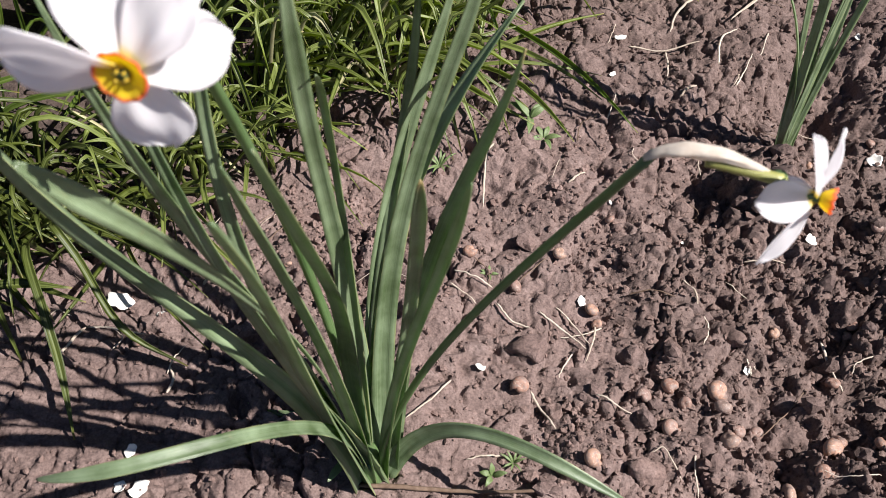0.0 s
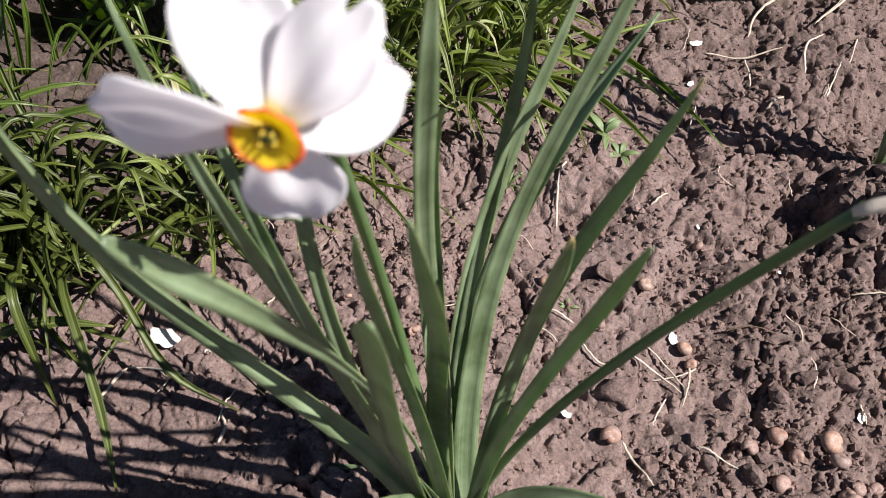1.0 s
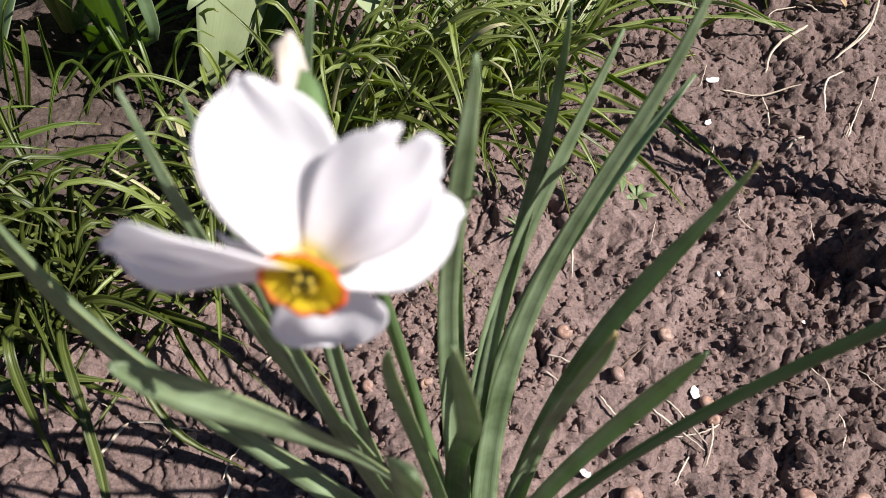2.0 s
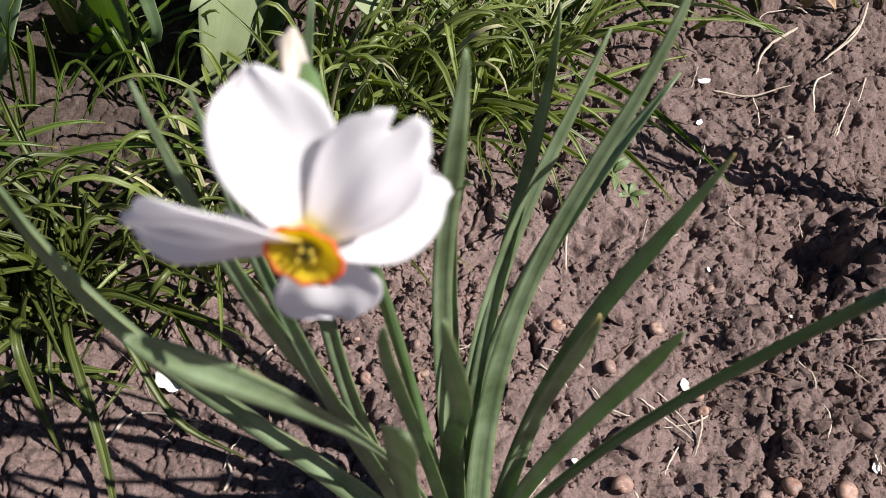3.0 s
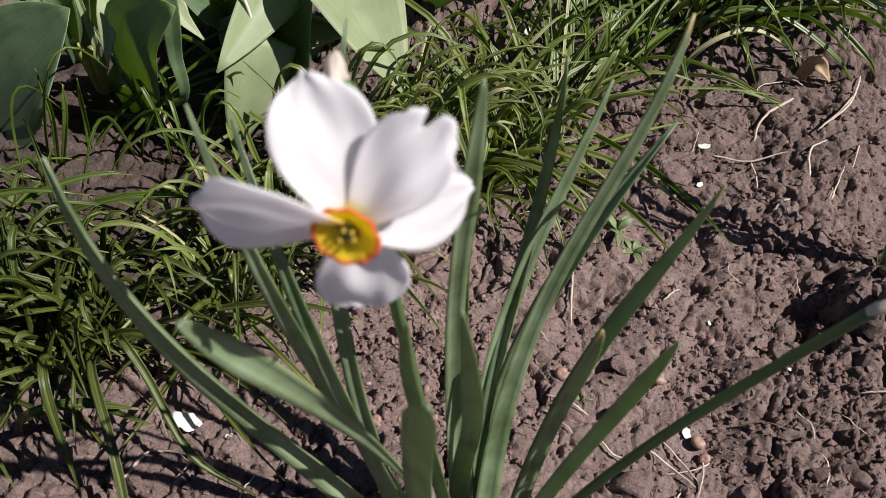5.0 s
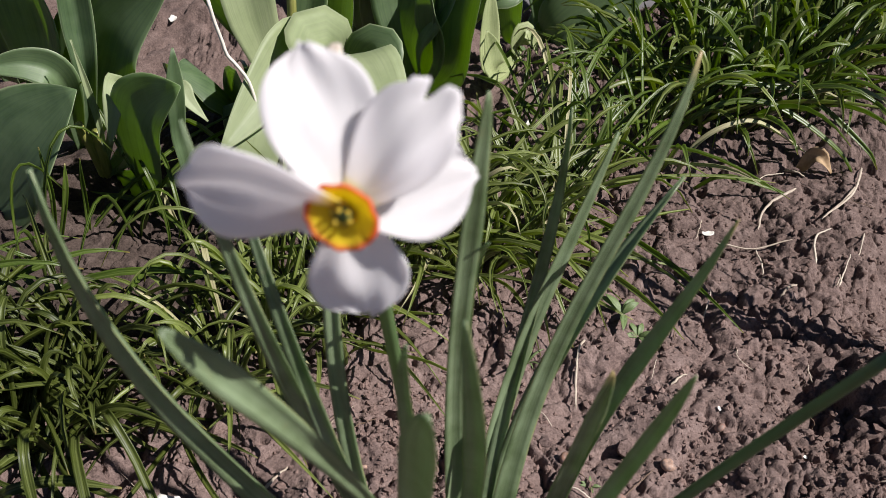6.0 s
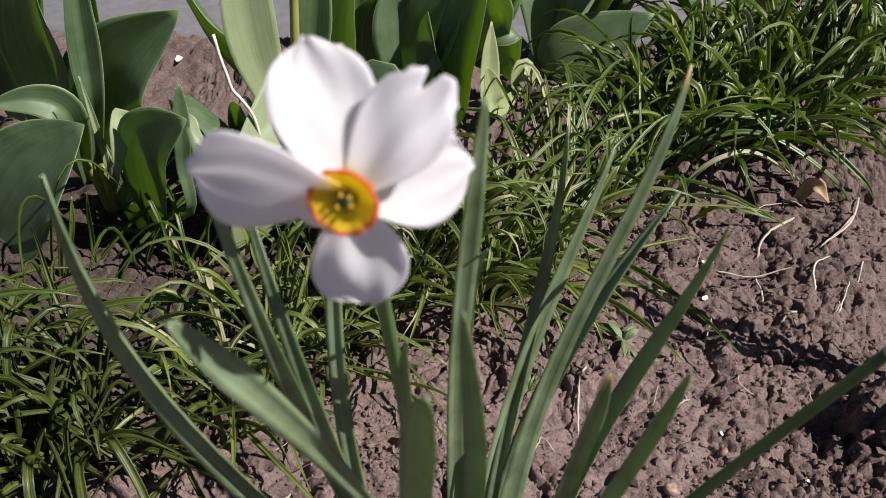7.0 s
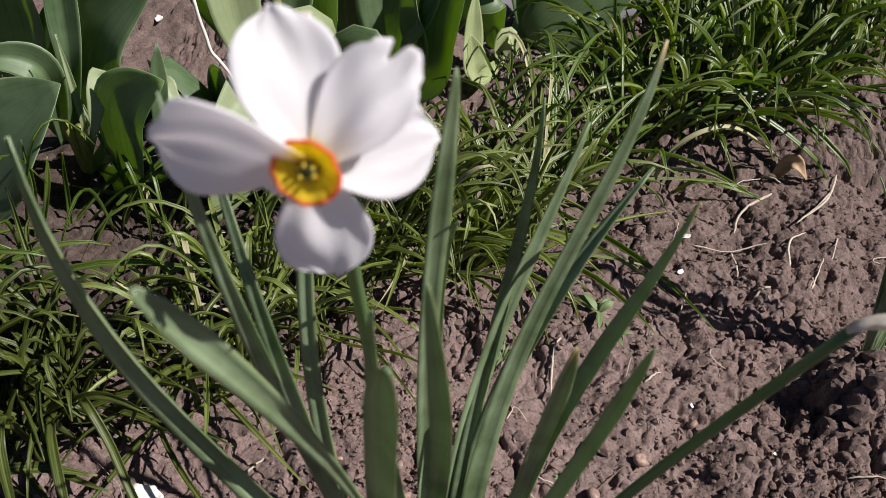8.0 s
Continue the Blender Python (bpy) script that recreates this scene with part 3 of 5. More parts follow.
leaf((-0.007, 0.237, 0.001), (-0.021, 0.300, 0.133), (0.000, 0.221, 0.177), (-0.012, 0.191, 0.312), 0.0092, face=(-0.30, -1.0, -0.1), twist=(0, 0), blunt=0.7, base_width=1.6, channel=0.2)
leaf((-0.004, 0.235, 0.0), (-0.030, 0.237, 0.110), (-0.026, 0.217, 0.218), (-0.018, 0.167, 0.311), 0.0128, face=(-0.50, -0.85, 0.02), twist=(15, 0), blunt=0.9, base_width=2.0, taper=0.1, channel=0.15, swell=0.95)
leaf((-0.003, 0.236, 0.0), (-0.017, 0.316, 0.090), (0.027, 0.355, 0.182), (0.022, 0.347, 0.269), 0.0080, face=DIM, twist=(-45, -10), blunt=0.2)
leaf((-0.004, 0.236, 0.0), (-0.018, 0.333, 0.103), (0.018, 0.343, 0.179), (0.039, 0.343, 0.262), 0.0104, face=DIM, twist=(-45, -90), blunt=0.3)
leaf((-0.003, 0.236, 0.001), (-0.011, 0.336, 0.139), (0.043, 0.298, 0.245), (0.053, 0.306, 0.314), 0.0107, material=TIPPED, face=DIM, twist=(-60, -90), blunt=0.2)
leaf((-0.004, 0.235, 0.001), (-0.010, 0.327, 0.100), (0.018, 0.299, 0.192), (0.066, 0.342, 0.244), 0.0109, face=LIT, twist=(15, 90), blunt=0.3)
leaf((0.000, 0.234, 0.001), (0.012, 0.283, 0.163), (0.053, 0.281, 0.206), (0.062, 0.263, 0.285), 0.0086, material=TIPPED, face=DIM, twist=(-20, 0), blunt=0.0)
leaf((-0.003, 0.236, 0.0), (0.011, 0.283, 0.091), (0.022, 0.257, 0.165), (0.028, 0.231, 0.256), 0.0078, material=TIPPED, face=(0.15, -1.0, 0.0), twist=(0, 0), blunt=0.9, taper=0.15)
leaf((-0.003, 0.234, 0.0), (0.001, 0.247, 0.109), (0.040, 0.235, 0.199), (0.045, 0.215, 0.273), 0.0074, face=(-0.70, -0.65, 0.25), twist=(0, 0), blunt=0.7)
leaf((-0.006, 0.236, 0.010), (0.021, 0.262, 0.053), (0.060, 0.229, 0.084), (0.128, 0.205, 0.046), 0.0105, face=(0.0, -0.70, 0.50), twist=(0, 10), blunt=0.4)
leaf((-0.004, 0.234, 0.010), (-0.012, 0.241, 0.116), (-0.045, 0.155, 0.187), (-0.122, 0.169, 0.148), 0.0088, face=(0.35, -0.45, 0.85), twist=(-40, 0), blunt=0.7, base_width=0.8)
leaf((-0.004, 0.235, 0.010), (-0.020, 0.277, 0.020), (-0.060, 0.260, 0.012), (-0.081, 0.275, 0.012), 0.0050, face=(0.0, -0.5, 0.85), twist=(-50, 30), blunt=0.2)
leaf((-0.004, 0.234, 0.010), (-0.013, 0.243, 0.020), (-0.021, 0.236, 0.023), (-0.028, 0.223, 0.024), 0.0065, face=(0.0, -0.4, 0.9), twist=(-40, 10), blunt=0.6)


def sheath():
    """The pale foot where the leaves come out of the bulb's neck."""
    line = bezier(((-0.006, 0.235, -0.012), (-0.006, 0.235, 0.01), (-0.008, 0.237, 0.03)), 9)
    return tube(line, [0.011, 0.0115, 0.0115, 0.011, 0.0105, 0.010, 0.0095, 0.009, 0.008], 14, 0.75)


plant_part("sheath", sheath(), STEM, "pale green sheath at the foot of the leaves")


def stem_data(pts, r0, r1, n=26):
    return tube(bezier(pts, n), np.linspace(r0, r1, n), 10, 0.72)


stem = plant_part("flower_stem", stem_data(((-0.002, 0.237, -0.004), (-0.033, 0.303, 0.105), (-0.036, 0.271, 0.218), (-0.041, 0.229, 0.338)), 0.0036, 0.0027), STEM)
leaning = plant_part("flower_stem", stem_data(((-0.004, 0.234, -0.004), (0.006, 0.239, 0.119), (0.068, 0.251, 0.180), (0.103, 0.233, 0.268)), 0.0024, 0.0020), STEM)


def petal_data(centre, along, axis, width, curl=0.1, cup=0.12, fold=0.0, notch=0.0, tip=0.04, round_end=0.05, seed=0, n=23, across=21):
    """A petal from the flower's middle: broad, rounded, with a small point, its face along the axis."""
    along, axis = np.array(along, float), unit(np.array(axis, float))
    length = np.linalg.norm(along)
    d = along / length
    nor = unit(axis - d * (axis @ d))
    side = np.cross(d, nor)
    rng = np.random.RandomState(seed)
    ph = rng.uniform(0, 6, 4)
    verts, uvs = [], []
    for skin in (1, -1):
        for i in range(n):
            s = i / (n - 1)
            w = width * (0.24 + 0.76 * math.sin(min(1.0, s / 0.62) * math.pi / 2) ** 1.25) * max(tip, 1 - max(0.0, (s - 0.55) / 0.45) ** 2.8) ** 0.5
            for k in range(across):
                a = 2 * k / (across - 1) - 1
                reach = length * s * (1 - 0.05 * a * a * s - (round_end - 0.05) * a * a * s**5) + 0.014 * length * s**4 * math.sin(8 * a + ph[3]) - notch * length * s**6 * math.exp(-((a + 0.30) / 0.17) ** 2)
                lift = cup * w * a * a - curl * length * s * s + fold * w * math.exp(-((a - 0.35) / 0.3) ** 2) * math.sin(math.pi * s)
                lift += 0.030 * width * math.sin(5 * s + ph[0]) * a + 0.028 * width * math.sin(9 * s + 4 * a + ph[1]) * s + 0.012 * width * math.sin(11 * a + 3 * s + ph[2]) * s * s
                p = np.array(centre) + d * reach + side * (0.5 * w * a) + nor * (lift + skin * 0.00022)
                verts.append(p)
                uvs.append((0.5 + 0.5 * a, s))
    m, faces = n * across, []
    for i in range(n - 1):
        for j in range(across - 1):
            q = i * across + j
            faces.append((q, q + 1, q + across + 1, q + across))
            faces.append((m + q, m + q + across, m + q + across + 1, m + q + 1))
        a, b = i * across, i * across + across - 1
        faces.append((a, a + across, m + a + across, m + a))
        faces.append((b, m + b, m + b + across, b + across))
    e = (n - 1) * across
    for j in range(across - 1):
        faces.append((e + j, e + j + 1, m + e + j + 1, m + e + j))
    return verts, faces, uvs


def frame_of(axis):
    axis = unit(np.array(axis, float))
    a = unit(np.cross(axis, (0.0, 0.0, 1.0)))
    return axis, a, np.cross(a, axis)


def corona_data(centre, axis, radius, depth, seed=0, around=60, rings=9):
    """A shallow frilled cup, open along the axis, with an inner and an outer skin."""
    axis, a, b = frame_of(axis)
    rng = np.random.RandomState(seed)
    ph = rng.uniform(0, 6, 3)
    verts, uvs, faces = [], [], []
    for skin in (0, 1):
        for i in range(rings):
            s = i / (rings - 1)
            for k in range(around):
                t = 2 * math.pi * k / around
                frill = s**3 * (0.014 * math.sin(5 * t + ph[0]) + 0.010 * math.sin(14 * t + ph[1]))
                r = radius * (0.20 + 0.80 * s**0.75) * (1 + frill) + skin * 0.0003
                h = depth * s**1.3 + s**3 * 0.0003 * math.sin(9 * t + ph[2]) - skin * 0.0002
                verts.append(np.array(centre) + a * (r * math.cos(t)) + b * (r * math.sin(t)) + axis * h)
                uvs.append((k / around, s))
    m = rings * around
    for i in range(rings - 1):
        for k in range(around):
            q = (k + 1) % around
            f = (i * around + k, i * around + q, (i + 1) * around + q, (i + 1) * around + k)
            faces.append(f)
            faces.append(tuple(m + v for v in f[::-1]))
    e = (rings - 1) * around
    for k in range(around):
        q = (k + 1) % around
        faces.append((e + k, e + q, m + e + q, m + e + k))
    faces.append(tuple(range(around))[::-1])
    return verts, faces, uvs


def anther_data(centre, axis, turn, radius, length):
    axis, a, b = frame_of(axis)
    d = a * math.cos(turn) + b * math.sin(turn)
    line = bezier((centre + d * radius, centre + d * radius * 1.1 + axis * length * 0.5, centre + d * radius * 0.9 + axis * length), 6)
    return tube(line, [0.0003, 0.0004, 0.0005, 0.0005, 0.0004, 0.0002], 6)


def flower(centre, axis, neck, petals, radius, depth, seed):
    """Tube and ovary behind, petals, cup and anthers as its pieces."""
    centre, ax = np.array(centre), unit(np.array(axis, float))
    line = bezier((centre + ax * 0.001, centre - ax * 0.016, np.array(neck) + (0, 0, 0.004), np.array(neck)), 14)
    head = plant_part("flower", tube(line, [0.0016, 0.0017, 0.0018, 0.0019, 0.0020, 0.0021, 0.0023, 0.0026, 0.0029, 0.0030, 0.0028, 0.0024, 0.0021, 0.002], 10), STEM, "white daffodil flower with a small red-rimmed yellow cup")
    for k, (along, width, more) in enumerate(petals):
        plant_part("petal", petal_data(centre - ax * (0.0012 + 0.0008 * (k % 2)), np.array(along) / 1000, more.pop("axis", axis), width, seed=seed + k, **more), PETAL, "", head)
    plant_part("corona", corona_data(centre, axis, radius, depth, seed), CORONA, "yellow cup with frilled orange-red rim", head)
    for k in range(6):
        plant_part("anther", anther_data(centre + ax * 0.001, axis, k * math.pi / 3 + 0.3, radius * 0.24, 0.0010 + 0.0004 * (k % 2)), ANTHER, "", head)
    for ob in head.children:
        ob.matrix_parent_inverse = Matrix()
    return head


AXIS_A = (-0.16, -0.97, 0.12)
flower((-0.0328, 0.1808, 0.3462), AXIS_A, (-0.0375, 0.217, 0.350), [
    ((-8.0, 14.0, 24.0), 0.0195, dict(curl=0.05, cup=0.08, axis=(0.15, -0.75, 0.65))),
    ((17.0, 6.5, 21.0), 0.0165, dict(curl=0.04, cup=0.06, fold=0.12, notch=0.20, tip=0.42, round_end=0.12, axis=(-0.05, -0.85, 0.5))),
    ((22.0, 12.0, 0.0), 0.0195, dict(curl=0.02, cup=0.05, axis=(0.55, -0.78, 0.28))),
    ((1.0, 5.0, -31.5), 0.0190, dict(curl=0.04, cup=0.05, fold=0.10, axis=(0.15, -0.95, 0.0))),
    ((-28.0, -1.0, 5.0), 0.0270, dict(curl=0.03, cup=0.04, fold=0.03, axis=(-0.44, -0.85, -0.24))),
    ((-16.0, 9.0, -9.0), 0.0140, dict(curl=0.06, cup=0.04, axis=(-0.3, -0.9, -0.2))),
], 0.0063, 0.0019, 3)
flower((0.1525, 0.2165, 0.2665), (0.83, -0.35, 0.10), (0.1395, 0.2218, 0.2697), [
    ((-9.0, -4.0, 31.0), 0.0075, dict(curl=0.06, cup=0.35)),
    ((6.0, 8.0, 21.0), 0.0120, dict(curl=0.05, cup=0.15)),
    ((-19.0, -4.0, 1.0), 0.0132, dict(curl=0.08, cup=0.20, axis=(0.25, -0.6, 0.7))),
    ((-11.0, -8.0, -26.0), 0.0130, dict(curl=0.05, cup=0.16, axis=(0.55, -0.6, 0.2))),
    ((-9.0, 12.0, -9.0), 0.0100, dict(curl=0.10, cup=0.15)),
    ((-4.0, 9.0, -17.0), 0.0100, dict(curl=0.10, cup=0.15)),
], 0.0040, 0.0044, 40)


def spathe_data(pts, radii):
    n = 3 * len(radii)
    line = bezier(pts, n)
    verts, faces, uvs = tube(line, np.interp(np.linspace(0, 1, n), np.linspace(0, 1, len(radii)), radii), 18, 0.55)
    out = []
    for k, v in enumerate(verts):
        i, t = k // 18, 2 * math.pi * (k % 18) / 18
        crease = 1 + 0.13 * math.sin(4 * t + 0.25 * i) + 0.08 * math.sin(7 * t - 0.4 * i) + 0.06 * math.sin(0.9 * i + t)
        out.append(line[i] + (v - line[i]) * crease)
    return out, faces, uvs


plant_part("spathe", spathe_data(((-0.0410, 0.229, 0.335), (-0.0408, 0.225, 0.352), (-0.0385, 0.214, 0.361), (-0.0365, 0.201, 0.357)), [0.0026, 0.0036, 0.0042, 0.0044, 0.0040, 0.0034, 0.0026, 0.0016, 0.0005]), SPATHE, "papery cream spathe")
plant_part("spathe", spathe_data(((0.101, 0.2335, 0.266), (0.108, 0.2315, 0.2745), (0.121, 0.2275, 0.2765), (0.138, 0.2225, 0.2710)), [0.0022, 0.0029, 0.0033, 0.0036, 0.0035, 0.0032, 0.0026, 0.0018, 0.0007]), SPATHE, "papery cream spathe on the bent neck")
plant_part("pedicel", tube(bezier(((0.118, 0.2270, 0.2715), (0.128, 0.2245, 0.2712), (0.142, 0.2208, 0.2693)), 10), np.linspace(0.0020, 0.0021, 10), 10), STALK, "yellow-green flower stalk")


# ---- narrow-leaved clumps ----
def blade_data(root, heading, length, rise, droop, width, rng, twist=30):
    """One narrow arching leaf: out from the root along the heading, up by rise, with its tip bent down by droop."""
    d = np.array((math.cos(heading), math.sin(heading), 0.0))
    root = np.array(root)
    flat = math.sqrt(max(length**2 - rise**2, (0.25 * length) ** 2)) if rise < length else 0.25 * length
    bend = rng.uniform(0.0, 1.0) ** 1.5
    c1 = root + d * flat * (0.30 - 0.18 * bend) + np.array((0, 0, rise * (0.48 + 0.27 * bend)))
    c2 = root + d * flat * (0.68 - 0.13 * bend) + np.array((0, 0, rise * (0.96 + 0.20 * bend)))
    tip = root + d * flat + np.array((0, 0, max(rise - droop * (0.25 + 0.75 * bend), 0.006 - root[2])))
    wob = rng.normal(0, 0.010, (2, 3))
    line = bezier((root, c1 + wob[0], c2 + wob[1], tip), 11)
    s = np.linspace(0, 1, 11)
    w = width * (0.7 + 0.3 * np.sin(np.clip(s / 0.5, 0, 1) * 1.57)) * np.clip((1 - s) / 0.35, 0.06, 1) ** 0.7
    a = rng.uniform(-twist, twist)
    return ribbon(line, w, unit(np.array((0.0, -0.15, 1.0)) - d * 0.5), (a, a + rng.uniform(-50, 50)), 0.55, 0.0006, 5)


def clump(at, count, length, rise, width, seed, spread=0.03, lean=None, singles=12, green=None, label="clump of narrow arching green leaves on the soil"):
    rng = np.random.RandomState(seed)
    base = (at[0], at[1], height(*at) - 0.003)
    ob = thing("grass_clump", base, label, "grass clump", "clumps of narrow leaves round the daffodil")
    blades = []
    for k in range(count):
        r, q = spread * math.sqrt(rng.uniform()), rng.uniform(0, 2 * math.pi)
        x, y = at[0] + r * math.cos(q), at[1] + r * math.sin(q)
        heading = q + rng.normal(0, 1.1)
        if lean is not None and rng.uniform() < 0.6:
            heading = lean + rng.normal(0, 0.8)
        ln = length * rng.uniform(0.6, 1.2)
        up = min(rise * rng.uniform(0.35, 1.3), ln * 0.92)
        data = blade_data((x - base[0], y - base[1], height(x, y) - 0.003 - base[2]), heading, ln, up, up * rng.uniform(0.2, 1.0), width * rng.uniform(0.7, 1.25), rng)
        blades.append(data)
    dry = 0 if green is DARK_GRASS else count // 16
    for k, (v, f, u) in enumerate(blades[:singles]):
        part("leaf", mesh_of("leaf", v, f, u), DRY_BLADE if k < dry else green or GRASS, ob, "dead straw-coloured leaf" if k < dry else "")
    rest = blades[singles:]
    for bunch, material in (([b for i, b in enumerate(rest) if i % 3], green or GRASS), (rest[::3], green or OLIVE_GRASS)):
        if bunch:
            v, f, u = joined(bunch)
            tagged(part("foliage", mesh_of("foliage", v, f, u), material, ob), kind="stuff")
    return ob


GRASS_FRONT = [
    (-0.2, 0.42, 15, 0.12, 0.06, 0.0035, 0.04, -2.2),
    (-0.285, 0.385, 44, 0.10, 0.085, 0.0044, 0.030, None),
    (-0.245, 0.402, 56, 0.095, 0.085, 0.0044, 0.028, None), (-0.245, 0.425, 27, 0.14, 0.075, 0.0038, 0.04, -0.6),
    (-0.325, 0.400, 44, 0.12, 0.095, 0.0046, 0.035, 0.0), (-0.195, 0.495, 7, 0.15, 0.07, 0.0034, 0.038, -0.3),
]
GRASS_MIDDLE = [
    (-0.165, 0.455, 38, 0.115, 0.105, 0.0036, 0.032, None), (-0.115, 0.470, 26, 0.115, 0.105, 0.0036, 0.030, None),
    (-0.125, 0.53, 26, 0.13, 0.10, 0.0034, 0.035, -0.5), (-0.085, 0.555, 74, 0.15, 0.125, 0.0036, 0.035, 0.3),
    (-0.03, 0.58, 56, 0.155, 0.115, 0.0041, 0.035, -0.4), (0.025, 0.6, 32, 0.155, 0.095, 0.0041, 0.035, 1.2),
    (0.07, 0.65, 18, 0.146, 0.09, 0.0037, 0.04, 1.2), (0.01, 0.68, 20, 0.146, 0.09, 0.0035, 0.045, 1.2),
    (0.12, 0.73, 20, 0.146, 0.085, 0.0036, 0.045, 1.2), (0.19, 0.79, 62, 0.138, 0.095, 0.0050, 0.045, None),
]
GRASS_BACK = [
    (0.26, 0.81, 62, 0.138, 0.1, 0.0050, 0.045, None), (0.32, 0.88, 62, 0.138, 0.105, 0.0050, 0.05, 1.5),
    (0.24, 0.9, 51, 0.138, 0.105, 0.0050, 0.05, 1.5), (0.4, 0.96, 55, 0.138, 0.11, 0.0050, 0.06, 1.5),
    (0.15, 0.86, 15, 0.16, 0.085, 0.0050, 0.05, None), (-0.27, 0.56, 4, 0.17, 0.08, 0.0044, 0.06, -0.4),
    (-0.35, 0.49, 3, 0.17, 0.085, 0.0044, 0.05, 0.0), (-0.15, 0.61, 3, 0.15, 0.095, 0.0044, 0.05, None),
]
GRASS_SPARSE = [
    (0.33, 1.0, 46, 0.138, 0.11, 0.0050, 0.06, 1.5), (-0.4, 0.43, 15, 0.15, 0.09, 0.0047, 0.05, 0.2),
    (0.48, 1.02, 34, 0.138, 0.11, 0.0050, 0.05, 1.5), (-0.3, 0.555, 5, 0.13, 0.11, 0.0038, 0.03, None),
    (-0.255, 0.585, 4, 0.12, 0.105, 0.0038, 0.025, None), (-0.22, 0.56, 5, 0.12, 0.1, 0.0038, 0.025, None),
    (-0.33, 0.52, 4, 0.13, 0.105, 0.0038, 0.03, None),
]
CLUMPS = GRASS_FRONT + GRASS_MIDDLE + GRASS_BACK + GRASS_SPARSE
for k, (x, y, count, length, rise, width, spread, lean) in enumerate(CLUMPS):
    clump((x, y), count, length, rise, width, 100 + k, spread, lean, green=DARK_GRASS if k < len(GRASS_FRONT) else OLIVE_GRASS if k < len(GRASS_FRONT) + 6 else None)


def upright_clump(at, rows):
    base = (at[0], at[1], height(*at) - 0.003)
    ob = thing("daffodil_clump", base, "young upright dark-green narrow daffodil leaves in dug soil", "daffodil")
    for k, (dx, dy, dz, w) in enumerate(rows):
        s = 0.011 * (k / len(rows) - 0.5)
        line = bezier(((s, 0.3 * s, -0.004), (s + dx * 0.2, dy * 0.2, dz * 0.45), (s + dx * 0.55, dy * 0.6, dz * 0.8), (dx, dy, dz)), 18)
        t = np.linspace(0, 1, 18)
        v, f, u = ribbon(line, w * np.clip((1 - t) / 0.2, 0.08, 1) ** 0.5, (0.2, -0.8, 0.5), (40 * math.sin(k * 2.1), 60 * math.sin(k * 1.3)), 0.2, 0.001)
        part("leaf", mesh_of("leaf", v, f, u), LEAF, ob)
    return ob


upright_clump((0.268, 0.487), [(-0.030, 0.02, 0.22, 0.0044), (-0.016, 0.01, 0.24, 0.0052), (-0.004, 0.03, 0.23, 0.0050), (0.006, 0.00, 0.21, 0.0046), (0.014, 0.02, 0.24, 0.0048), (0.024, 0.04, 0.22, 0.0046), (0.036, 0.02, 0.20, 0.0040), (0.050, 0.05, 0.17, 0.0034), (-0.040, 0.00, 0.15, 0.0030), (-0.010, 0.04, 0.19, 0.0044), (0.030, 0.06, 0.18, 0.0036)])


# ---- tulips ----
def spline(points, n):
    """A smooth line through the points."""
    p = np.array(points, float)
    p = np.vstack([2 * p[0] - p[1], p, 2 * p[-1] - p[-2]])
    spans, out = len(p) - 3, []
    for s in np.linspace(0, spans, n):
        k = min(int(s), spans - 1)
        t, (a, b, c, d) = s - k, p[k:k + 4]
        out.append(0.5 * (2 * b + (c - a) * t + (2 * a - 5 * b + 4 * c - d) * t * t + (3 * b - a - 3 * c + d) * t**3))
    return np.array(out)


def tuft(at, rows, label):
    """A loose tuft of single long blades, each along its own line from the root."""
    base = np.array((at[0], at[1], height(*at) - 0.003))
    ob = thing("grass_clump", tuple(base), label, "grass clump", "clumps of narrow leaves round the daffodil")
    for k, (points, width, material) in enumerate(rows):
        line = spline([np.array(q) - base for q in points], 20)
        t = np.linspace(0, 1, 20)
        w = width * (0.75 + 0.25 * np.sin(np.clip(t / 0.5, 0, 1) * 1.57)) * np.clip((1 - t) / 0.25, 0.10, 1) ** 0.7
        v, f, u = ribbon(line, w, (0.1, -0.5, 0.85), (25 * math.sin(2 * k), 30 * math.cos(3 * k)), 0.5, 0.0007, 5)
        part("leaf", mesh_of("leaf", v, f, u), material, ob)
    return ob


tuft((-0.225, 0.385), [
    ([(-0.225, 0.385, 0.0), (-0.216, 0.350, 0.058), (-0.197, 0.310, 0.050), (-0.188, 0.286, 0.030), (-0.179, 0.253, 0.004)], 0.0052, DARK_GRASS),
    ([(-0.215, 0.390, 0.0), (-0.201, 0.361, 0.066), (-0.184, 0.344, 0.055), (-0.157, 0.313, 0.030), (-0.123, 0.302, 0.006)], 0.0048, DARK_GRASS),
    ([(-0.270, 0.340, 0.0), (-0.246, 0.322, 0.046), (-0.222, 0.328, 0.050), (-0.188, 0.330, 0.045)], 0.0060, DARK_GRASS),
    ([(-0.160, 0.410, 0.0), (-0.162, 0.401, 0.050), (-0.171, 0.376, 0.062), (-0.186, 0.368, 0.035)], 0.0050, DARK_GRASS),
    ([(-0.235, 0.370, 0.0), (-0.238, 0.350, 0.060), (-0.230, 0.325, 0.070), (-0.222, 0.300, 0.010)], 0.0052, DARK_GRASS),
], "loose tuft of long drooping green leaves over bare soil")
